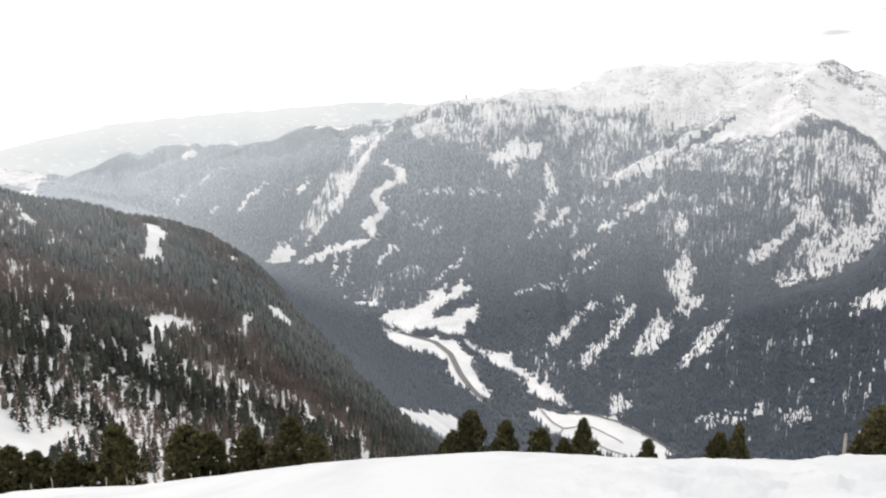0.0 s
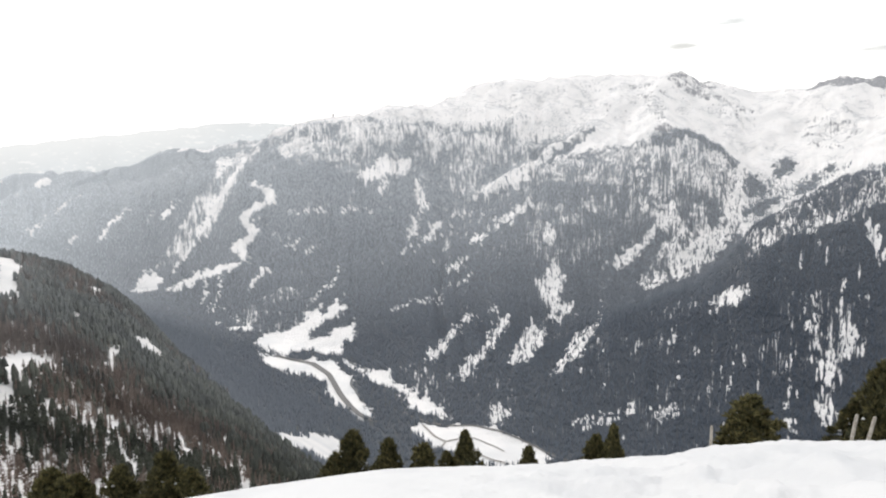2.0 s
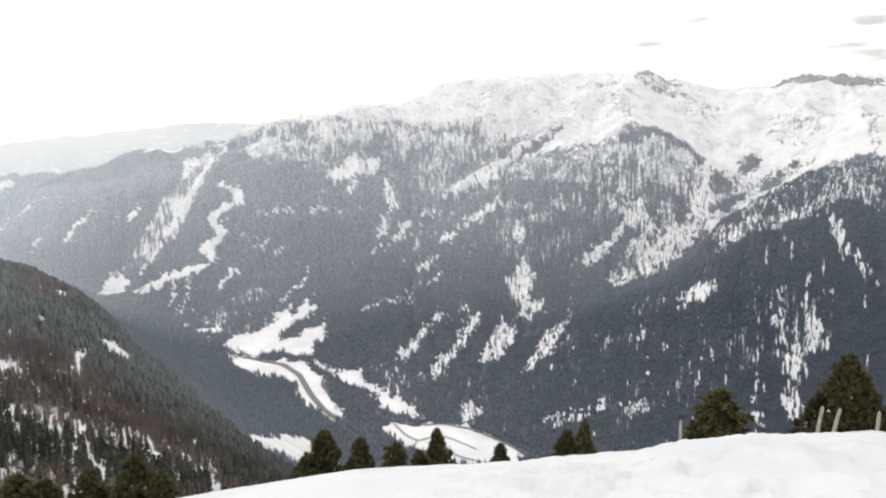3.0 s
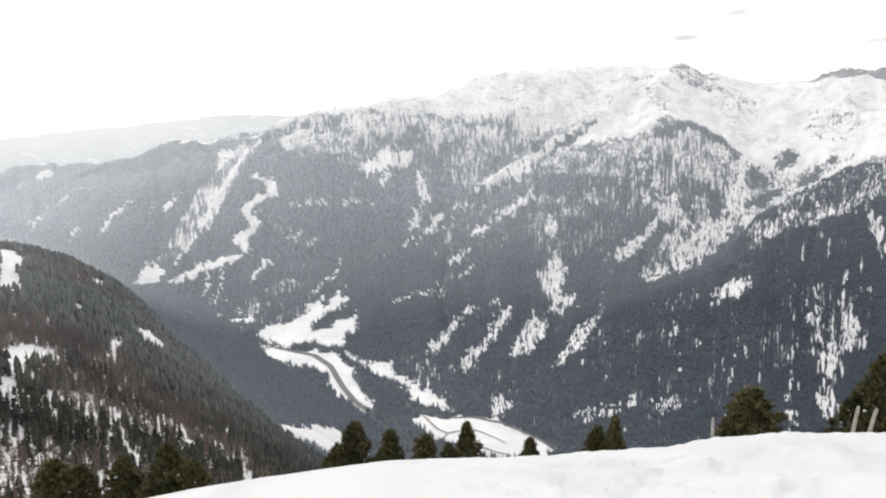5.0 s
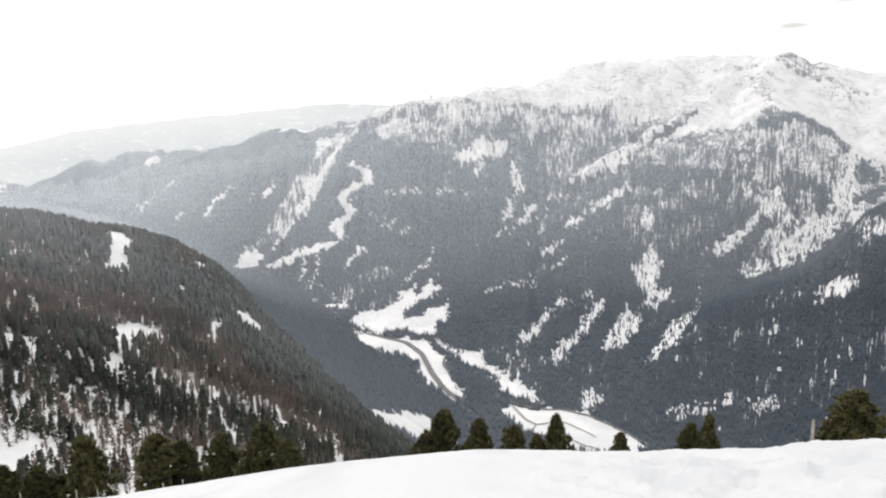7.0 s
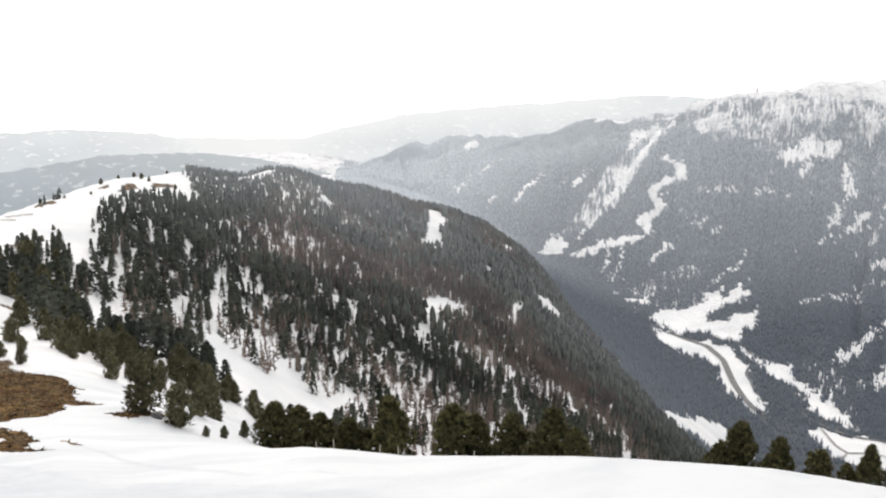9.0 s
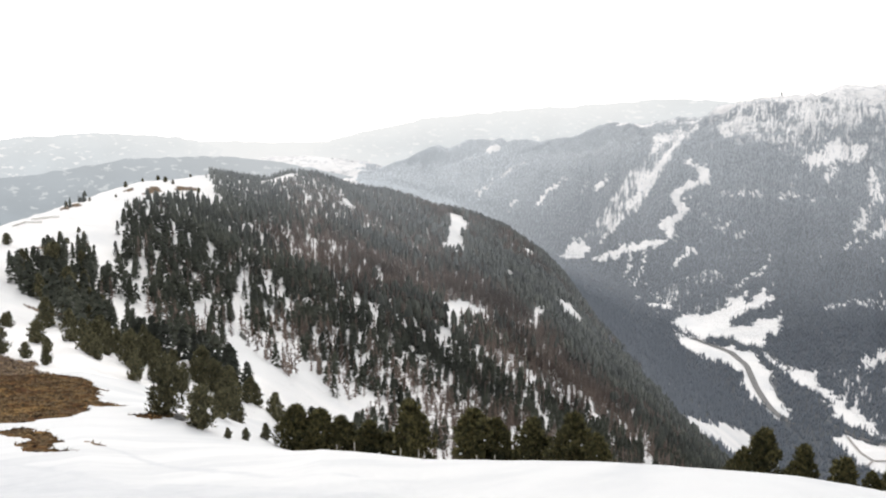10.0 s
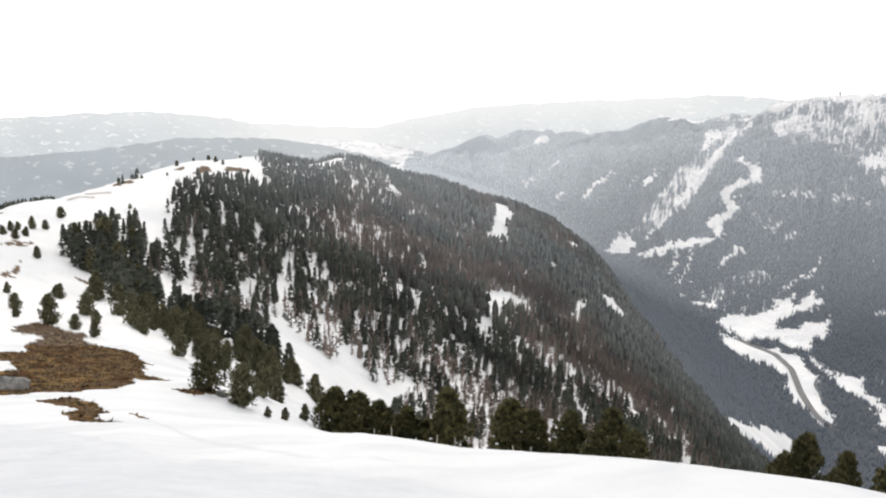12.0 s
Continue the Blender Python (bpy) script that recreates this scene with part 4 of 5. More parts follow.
def bare_at(x, y):
    wx, wy = x + 2.5 * fbm(x / 6, y / 6, 3, 81), y + 4 * fbm(x / 7, y / 7, 3, 83)
    out = np.zeros(x.shape)
    for outline in BARE:
        out = np.where(inside(wx, wy, outline), 1.0, out)
    return out


# two old foot tracks run over the slope; the snow below the second is greyer all over
TRACKS = [
    [(-39.7, 45.2), (-35.1, 42.5), (-22.5, 31.2), (-16.2, 26.0), (-14.4, 25.3), (-12.0, 26.7)],
    [(-40.5, 34.9), (-35.5, 32.8), (-28.4, 28.8), (-17.9, 20.6), (-14.3, 20.1), (-11.6, 20.6)],
]
GREY_SNOW = TRACKS[1] + [(-4, 19), (-3, 6), (-14, 3), (-60, 20)]


def grey_share_at(x, y):
    out = np.zeros(x.shape)
    near = np.hypot(x, y) < 90
    px, py = x[near], y[near]
    wx, wy = px + 1.2 * fbm(px / 3, py / 3, 3, 91), py + 1.2 * fbm(px / 3, py / 3, 3, 93)
    got = np.zeros(px.shape)
    shifts = [(math.cos(k * 0.785) * d, math.sin(k * 0.785) * d) for d in (0.6, 1.4, 2.6) for k in range(8)]
    for dx, dy in shifts:
        got += inside(wx + dx, wy + dy, GREY_SNOW) / len(shifts) * 0.75
    for way in TRACKS:
        for (ax, ay), (bx, by) in zip(way, way[1:]):
            u = np.clip(((px - ax) * (bx - ax) + (py - ay) * (by - ay)) / ((bx - ax) ** 2 + (by - ay) ** 2), 0, 1)
            off = np.hypot(px - ax - u * (bx - ax), py - ay - u * (by - ay)) + 0.25 * fbm(px / 1.5, py / 1.5, 2, 95)
            got = np.maximum(got, 0.7 * np.clip((0.55 - off) / 0.4, 0, 1))
    out[near] = got
    return out


# where rock shows through the snow of the heights
CRAGS = [
    (0.95, [(2222, 3812), (2275, 3772), (2371, 3704), (2593, 3559), (2495, 3421), (2376, 3499), (2191, 3542)]),  # cliff
    (0.62, [(1666, 4007), (1783, 4016), (1804, 3845), (1719, 3746), (1623, 3771), (1543, 3770)]),  # summit
    (0.5, [(1431, 3734), (1507, 3711), (1352, 3225), (1245, 3084), (1386, 3529)]),  # rib
    (0.5, [(1161, 3982), (1530, 3873), (1481, 3813), (1261, 3944)]),  # band
    (0.42, [(1957, 3438), (2059, 3400), (2054, 3114), (1908, 2990), (1874, 3162)]),  # outcrops
    (0.5, [(2189, 3090), (2203, 3004), (1606, 2179), (1978, 2751)]),  # right edge
    (0.22, [(479, 3895), (906, 4001), (1154, 3942), (1006, 3596), (789, 3703), (619, 3842)]),  # upper left
    (0.4, [(1751, 3819), (1927, 3678), (1809, 3543), (1673, 3555)]),  # bowl
    (0.25, [(1150, 3927), (1451, 3804), (1262, 3240), (1135, 3543), (1028, 3589)]),  # face
]


def crag_at(bearing, place, wood, x, y):
    """Where rock ribs show through the snow, above the tree line."""
    high = np.interp(place, (9, 11, 11.6, 12.2, 13), (0.0, 0.06, 0.12, 0.14, 0.2))
    for strength, outline in CRAGS:
        high = np.where(inside(x + 25 * fbm(x / 60, y / 60, 2, 93), y + 40 * fbm(x / 60, y / 60, 2, 95), outline), strength, high)
    return np.where(wood > 0.3, 0, high)


land()


# ---- woods ----
def scatter(count, bearings, places, seed, reach=1.0):
    """Seeded places on the land between two bearings and two LINES, wooded ones kept. x, y, z."""
    g = np.random.default_rng(seed)
    b = g.uniform(*bearings, count)
    col = np.clip(((b - FINE[0]) * 10).astype(int), 0, len(FINE) - 1)
    r0, r1 = KR[places[0], col], KR[places[1], col]
    r1 = r0 + (r1 - r0) * reach
    r = np.sqrt(g.uniform(0, 1, count) * (r1**2 - r0**2) + r0**2)
    keep = g.uniform(0, 1, count) < (r1**2 - r0**2) / (r1**2 - r0**2).max()
    b, r = b[keep], r[keep]
    z, place = height(b, r)
    x, y = r * np.sin(np.radians(b)), r * np.cos(np.radians(b))
    wood = wood_at(x, y, b, r, place)
    keep = g.uniform(0.1, 1, len(b)) < np.clip(wood, 0, 1)
    return np.stack([x, y, z], -1)[keep]


def planted(name, spots, forms, mat, tall, seed, label, sink=0.3, smooth=False, stunt=None):
    """One object of many trees: each spot takes one of the forms, turned and sized at random."""
    g = np.random.default_rng(seed)
    verts, faces, base = [], [], 0
    which = g.integers(0, len(forms), len(spots))
    for n, (fv, ff) in enumerate(forms):
        at = spots[which == n]
        if not len(at):
            continue
        a, h = g.uniform(0, 2 * np.pi, len(at)), g.uniform(*tall, len(at))
        if stunt is not None:
            h = h * stunt[which == n]
        wide = h * g.uniform(0.8, 1.25, len(at))
        x = fv[None, :, 0] * np.cos(a)[:, None] - fv[None, :, 1] * np.sin(a)[:, None]
        y = fv[None, :, 0] * np.sin(a)[:, None] + fv[None, :, 1] * np.cos(a)[:, None]
        v = np.stack([x * wide[:, None], y * wide[:, None], fv[None, :, 2] * h[:, None] - sink], -1) + at[:, None]
        verts.append(v.reshape(-1, 3))
        faces.append((ff[None] + (np.arange(len(at)) * len(fv))[:, None, None] + base).reshape(-1, 3))
        base += v.shape[0] * v.shape[1]
    verts = np.concatenate(verts)
    ob = mesh_from(name, verts, np.concatenate(faces), mat, smooth)
    hazing = haze_mix_at(np.degrees(np.arctan2(verts[:, 0], verts[:, 1])), np.hypot(verts[:, 0], verts[:, 1]))
    ob.data.attributes.new("haze_mix", "FLOAT", "POINT").data.foreach_set("value", hazing.astype(np.float32))
    return tagged(ob, label, "trees", kind="stuff")


def pyramid(sides, wide):
    a = np.arange(sides) * 2 * np.pi / sides
    v = np.vstack([np.stack([np.cos(a) * wide, np.sin(a) * wide, 0 * a], -1), [[0, 0, 1]]])
    return v, np.array([(k, (k + 1) % sides, sides) for k in range(sides)])


def spruce(seed, tiers=4, sides=6, wide=0.2, round_top=False, ragged=False):
    """A conifer one metre high: drooping ragged skirts of twigs, pointed like a spruce or blunt like a stone pine."""
    g = np.random.default_rng(seed)
    v, f = [], []
    for t in range(tiers):
        low = 0.05 + 0.8 * t / tiers
        top = 1.0 if t == tiers - 1 else low + 0.36 - 0.02 * t
        shape = math.sin(math.pi * (0.3 + 0.6 * t / tiers)) if round_top else 1 - 0.78 * t / tiers
        size = wide * shape * g.uniform(0.85, 1.15)
        n, turn = len(v), g.uniform(0, 6)
        for k in range(sides):
            a, s = turn + 2 * np.pi * k / sides, size * g.uniform(0.65, 1.25) * ((0.45 if k % 2 else 1.2) if ragged else 1)
            v.append((math.cos(a) * s, math.sin(a) * s, low + g.uniform(-0.04, 0.04) - (0.05 if ragged and k % 2 == 0 else 0)))
        if round_top:
            for k in range(sides):
                a, s = turn + 0.4 + 2 * np.pi * k / sides, size * g.uniform(0.4, 0.65)
                v.append((math.cos(a) * s, math.sin(a) * s, low + 0.7 * (top - low)))
            f += [q for k in range(sides) for q in ((n + k, n + (k + 1) % sides, n + sides + k), (n + (k + 1) % sides, n + sides + (k + 1) % sides, n + sides + k))]
            n += sides
        v.append((g.normal(0, 0.01), g.normal(0, 0.01), top))
        f += [(n + k, n + (k + 1) % sides, n + sides) for k in range(sides)]
    return np.array(v), np.array(f)


def tufted(seed, wide, blunt):
    """A shaggy conifer one metre high: a cloud of drooping twig fans, pointed or blunt."""
    g = np.random.default_rng(seed)
    n = 120
    h = g.uniform(0.02, 0.97, n) ** 0.9
    shape = np.minimum(1, (h + 0.12) / 0.3) ** 0.6 * (1 - h) ** (0.85 - 0.2 * blunt) + 0.015
    a, out = g.uniform(0, 2 * np.pi, n), wide * shape * g.uniform(0.55, 1.15, n)
    size = g.uniform(0.05, 0.1, n)
    tip = np.stack([np.cos(a) * out, np.sin(a) * out, h - 0.03 + g.uniform(-0.02, 0.02, n)], -1)
    root = tip * (0.35, 0.35, 1) + np.stack([0 * h, 0 * h, size], -1)
    side = np.stack([-np.sin(a) * size, np.cos(a) * size, g.uniform(-0.02, 0.02, n)], -1)
    v = np.stack([root, tip - side, tip + side], 1).reshape(-1, 3)
    return v, np.arange(3 * n).reshape(-1, 3)


def larch(seed, twigs=46):
    """A bare larch one metre high: a thin stem with many fine, rising and drooping twigs."""
    g = np.random.default_rng(seed)
    v = [(0.012, 0, 0), (-0.006, 0.01, 0), (-0.006, -0.01, 0), (0, 0, 1)]
    f = [(0, 1, 3), (1, 2, 3), (2, 0, 3)]
    for k in range(twigs):
        a, h = g.uniform(0, 2 * np.pi), 0.12 + 0.86 * k / twigs
        s = (0.19 * (1 - h) ** 0.8 + 0.015) * g.uniform(0.6, 1.2)
        n, thick = len(v), g.uniform(0.02, 0.036)
        v += [(0, 0, h + thick), (0, 0, h - thick), (math.cos(a) * s, math.sin(a) * s, h + g.uniform(-0.05, 0.05))]
        f.append((n, n + 1, n + 2))
    return np.array(v), np.array(f)


far_form = [pyramid(4, 0.17), pyramid(3, 0.15)]
far_spots = scatter(320000, (-25, 41), (8, 14), 51)
thinned = (np.arctan2(far_spots[:, 0], far_spots[:, 1]) < radians(-5)) & (np.hypot(far_spots[:, 0], far_spots[:, 1]) > 2900)
far_spots = far_spots[~thinned | (np.random.default_rng(8).uniform(0, 1, len(far_spots)) < 0.35)]
_, far_place = height(np.degrees(np.arctan2(far_spots[:, 0], far_spots[:, 1])), np.hypot(far_spots[:, 0], far_spots[:, 1]))
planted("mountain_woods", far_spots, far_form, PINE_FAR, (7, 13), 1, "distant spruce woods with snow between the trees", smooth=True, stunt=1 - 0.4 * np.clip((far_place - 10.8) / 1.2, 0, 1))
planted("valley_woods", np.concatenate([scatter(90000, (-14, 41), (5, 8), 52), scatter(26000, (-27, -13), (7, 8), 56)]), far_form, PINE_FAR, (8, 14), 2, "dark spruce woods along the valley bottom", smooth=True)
def far_half(at):
    """The places on the ridge beyond its nearer face."""
    return at[np.hypot(at[:, 0], at[:, 1]) > 640 + 90 * fbm(at[:, 0] / 60, at[:, 1] / 60, 2, 99)]


ridge_spots = np.concatenate([scatter(34000, (-54, 4), (2, 5), 53), far_half(scatter(26000, (-42, 3), (4, 5), 58)), scatter(7400, (-34, -6), (5, 6), 54, 0.3)])
ridge_spots = ridge_spots[np.hypot(ridge_spots[:, 0], ridge_spots[:, 1]) > 250]
ridge_far = np.hypot(ridge_spots[:, 0], ridge_spots[:, 1])
ridge_bearing = np.degrees(np.arctan2(ridge_spots[:, 0], ridge_spots[:, 1]))
_, ridge_place = height(ridge_bearing, ridge_far)
on_face = (ridge_bearing > -43) | (ridge_place < 4.35)
ridge_spots, ridge_far, ridge_bearing, ridge_place = ridge_spots[on_face], ridge_far[on_face], ridge_bearing[on_face], ridge_place[on_face]
# towards the top of the shoulder the trees stay low
stunt = 1 - 0.5 * np.clip((ridge_place - 4.2) / 0.6, 0, 1) * np.clip((-18 - ridge_bearing) / 8, 0, 1)
brown = fbm(ridge_spots[:, 0] / 110, ridge_spots[:, 1] / 110, 3, 61) + np.random.default_rng(3).normal(0, 0.2, len(ridge_spots))
brown = brown > np.interp(ridge_bearing, (-46, -36, -28, -14, 0), (1.2, 0.5, -0.24, -0.28, -0.1)) + np.clip((ridge_far - 560) / 800, 0, 0.5)
near_ones = ~brown & (ridge_far < 620)
shoulder_spots = scatter(2600, (-54, -46.0), (5, 6), 55, 0.3)
simple = [spruce(k) for k in range(5)] + [spruce(20 + k, 2, 6, 0.21, True) for k in range(3)]
shaggy = [tufted(40 + k, 0.23 + 0.02 * (k % 4), k % 3) for k in range(8)]
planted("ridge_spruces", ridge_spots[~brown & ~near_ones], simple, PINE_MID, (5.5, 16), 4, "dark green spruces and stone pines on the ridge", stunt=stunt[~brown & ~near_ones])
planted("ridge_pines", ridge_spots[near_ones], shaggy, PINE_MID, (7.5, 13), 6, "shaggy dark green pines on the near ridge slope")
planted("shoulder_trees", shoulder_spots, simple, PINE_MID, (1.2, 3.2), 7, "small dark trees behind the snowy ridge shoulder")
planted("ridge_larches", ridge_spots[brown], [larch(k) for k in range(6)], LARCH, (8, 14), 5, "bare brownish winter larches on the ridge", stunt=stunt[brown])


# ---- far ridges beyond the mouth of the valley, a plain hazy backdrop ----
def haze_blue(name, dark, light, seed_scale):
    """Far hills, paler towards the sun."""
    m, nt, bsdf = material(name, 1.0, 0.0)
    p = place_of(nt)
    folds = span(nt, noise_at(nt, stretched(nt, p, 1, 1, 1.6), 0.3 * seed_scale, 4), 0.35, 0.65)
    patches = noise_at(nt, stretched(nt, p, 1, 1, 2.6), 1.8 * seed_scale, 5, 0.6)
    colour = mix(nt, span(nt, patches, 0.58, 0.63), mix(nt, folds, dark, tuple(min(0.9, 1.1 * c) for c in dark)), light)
    # haze and sun glare are painted into this glowing colour
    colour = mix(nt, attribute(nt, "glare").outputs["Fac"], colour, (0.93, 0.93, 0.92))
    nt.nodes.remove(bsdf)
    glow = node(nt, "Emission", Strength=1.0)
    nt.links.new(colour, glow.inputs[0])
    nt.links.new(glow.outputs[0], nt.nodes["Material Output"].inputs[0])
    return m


def backdrop(name, crest, far, low, mat, label, seed):
    """A far ridge: its crest line by bearing and angle, and a slope down towards the viewer."""
    b, e = np.array(crest).T
    bearings = np.arange(b[0], b[-1], 0.1)
    e = np.interp(bearings, b, e)
    pad = np.pad(e, 6, "edge")
    e = sum(pad[k:k + len(e)] for k in range(13)) / 13
    top = far * np.tan(np.radians(e + 0.09 * fbm(bearings * 1.7, bearings * 0, 4, seed))) + EYE
    verts = []
    for u in np.linspace(0, 1, 8):
        r = far - 260 * u
        z = top * (1 - u) + u * (far * math.tan(radians(low))) + (8 * fbm(bearings * 2, bearings * 0 + 7 * u, 3, seed + 9) if 0 < u < 1 else 0)
        verts.append(np.stack([r * np.sin(np.radians(bearings)), r * np.cos(np.radians(bearings)), z], -1))
    n, m = len(verts), len(bearings)
    idx = np.arange(n * m).reshape(n, m)
    faces = np.stack([idx[:-1, :-1], idx[:-1, 1:], idx[1:, 1:], idx[1:, :-1]], -1).reshape(-1, 4)
    ob = mesh_from(name, np.concatenate(verts), faces, mat, True)
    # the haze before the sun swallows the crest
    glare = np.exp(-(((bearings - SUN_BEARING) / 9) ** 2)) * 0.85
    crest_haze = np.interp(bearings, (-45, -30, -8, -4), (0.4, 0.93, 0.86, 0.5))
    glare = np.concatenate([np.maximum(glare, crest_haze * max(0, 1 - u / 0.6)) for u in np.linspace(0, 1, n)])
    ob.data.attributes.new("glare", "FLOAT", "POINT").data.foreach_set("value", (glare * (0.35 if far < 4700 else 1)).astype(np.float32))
    return tagged(ob, label, "mountains", kind="structure")


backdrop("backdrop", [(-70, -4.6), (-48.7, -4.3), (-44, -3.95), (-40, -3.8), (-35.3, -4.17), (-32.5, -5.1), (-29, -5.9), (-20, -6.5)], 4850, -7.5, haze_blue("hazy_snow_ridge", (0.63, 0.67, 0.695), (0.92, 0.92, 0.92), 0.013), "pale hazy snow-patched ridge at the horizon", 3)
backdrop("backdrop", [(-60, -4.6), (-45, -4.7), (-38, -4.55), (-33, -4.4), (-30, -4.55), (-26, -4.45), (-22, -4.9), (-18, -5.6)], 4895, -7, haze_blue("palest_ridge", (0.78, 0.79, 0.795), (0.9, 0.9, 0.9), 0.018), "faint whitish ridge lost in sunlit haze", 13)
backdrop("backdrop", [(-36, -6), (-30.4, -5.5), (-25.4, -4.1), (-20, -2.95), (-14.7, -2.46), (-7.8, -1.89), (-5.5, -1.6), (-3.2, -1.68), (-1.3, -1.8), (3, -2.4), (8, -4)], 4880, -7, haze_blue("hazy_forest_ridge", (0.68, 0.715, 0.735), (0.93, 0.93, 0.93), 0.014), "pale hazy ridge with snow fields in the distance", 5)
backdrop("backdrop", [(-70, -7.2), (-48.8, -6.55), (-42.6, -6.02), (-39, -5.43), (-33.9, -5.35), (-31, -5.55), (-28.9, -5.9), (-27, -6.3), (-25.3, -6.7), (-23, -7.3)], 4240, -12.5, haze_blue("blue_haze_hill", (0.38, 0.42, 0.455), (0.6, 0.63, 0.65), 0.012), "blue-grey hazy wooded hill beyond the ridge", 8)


# ---- valley: road and track ----
def ribbon(name, way, wide, lift, mat, label, category):
    """A strip laid along a line of places in the plan, a little above the land."""
    w = np.array(way, float)
    s = np.r_[0, np.cumsum(np.hypot(*np.diff(w, axis=0).T))]
    t = np.linspace(0, s[-1], 60)
    x, y = np.interp(t, s, w[:, 0]), np.interp(t, s, w[:, 1])
    for _ in range(3):
        x[1:-1], y[1:-1] = (x[:-2] + 2 * x[1:-1] + x[2:]) / 4, (y[:-2] + 2 * y[1:-1] + y[2:]) / 4
    dx, dy = np.gradient(x), np.gradient(y)
    n = np.hypot(dx, dy)
    verts = []
    for side in (-1, 1):
        px, py = x - side * dy / n * wide / 2, y + side * dx / n * wide / 2
        z, _ = height(np.degrees(np.arctan2(px, py)), np.hypot(px, py))
        verts.append(np.stack([px, py, z + lift], -1))
    k = np.arange(len(t) - 1)
    faces = np.stack([k, k + 1, len(t) + k + 1, len(t) + k], -1)
    ob = mesh_from(name, np.concatenate(verts), faces, mat)
    return tagged(ob, label, category, kind="structure")


def plain(name, a, b, scale, rough=0.85, relief=0.3):
    m, nt, bsdf = material(name, rough, 0.25)
    p = place_of(nt)
    n = noise_at(nt, p, scale, 6, 0.6)
    nt.links.new(mix(nt, span(nt, n, 0.35, 0.65), a, b), bsdf.inputs["Base Color"])
    bump(nt, bsdf, noise_at(nt, p, scale * 3, 4), relief, 0.02)
    return m


ASPHALT = plain("wet_asphalt", (0.13, 0.13, 0.13), (0.2, 0.19, 0.18), 0.1)
STREAM = plain("dark_running_water", (0.05, 0.055, 0.06), (0.12, 0.12, 0.12), 0.15, 0.35)
MUD = plain("muddy_snow_track", (0.24, 0.22, 0.2), (0.36, 0.34, 0.32), 0.1)
ribbon("road", [(-110, 2180), (-71, 2148), (-19, 2110), (20, 2011), (42, 1863), (63, 1767), (81, 1712), (110, 1680)], 13, 1.6, ASPHALT, "grey asphalt valley road cleared of snow", "road")
TRACK = "wheel-worn grey track across the snowy meadow"
ribbon("road", [(182, 1700), (213, 1658), (251, 1631), (292, 1633), (332, 1606), (360, 1567), (381, 1532), (400, 1495), (414, 1466), (430, 1440)], 6, 1.4, ASPHALT, "narrow grey road along the meadow's edge", "road")
ribbon("track", [(196, 1655), (205, 1612), (211, 1586), (228, 1554), (255, 1565), (285, 1562)], 5, 1.2, MUD, TRACK, "track")
ribbon("track", [(226, 1552), (217, 1531), (200, 1520)], 4, 1.2, MUD, TRACK, "track")
ribbon("track", [(262, 1556), (280, 1565), (294, 1547), (300, 1537), (313, 1516), (325, 1488)], 3.5, 1.2, MUD, TRACK, "track")
ribbon("track", [(262, 1500), (275, 1484), (288, 1464), (299, 1449), (322, 1431)], 4.5, 1.2, MUD, TRACK, "track")
ribbon("stream", [(61, 2131), (78, 2069), (101, 2032), (115, 2018), (94, 1988), (74, 1977), (67, 1921), (80, 1862), (84, 1807), (124, 1753), (165, 1742), (182, 1700)], 6, 1.0, STREAM, "dark mountain stream winding between snow banks", "stream")



# ---- pines behind the edge of the snow slope ----
BARK = plain("grey_pine_bark", (0.07, 0.055, 0.045), (0.17, 0.14, 0.12), 14.0, 0.9, 0.8)
# patch grain set near clump size, imitating shaded gaps in the crowns
PINE_NEAR = foliage("stone_pine_needles", (0.04, 0.045, 0.02), (0.25, 0.213, 0.088), each=0.25, grain=13.0, dark_patch=0.45)
PINE_BANK = foliage("dark_pine_needles", (0.078, 0.08, 0.047), (0.31, 0.275, 0.15), each=0.35, grain=9.0, dark_patch=0.4)


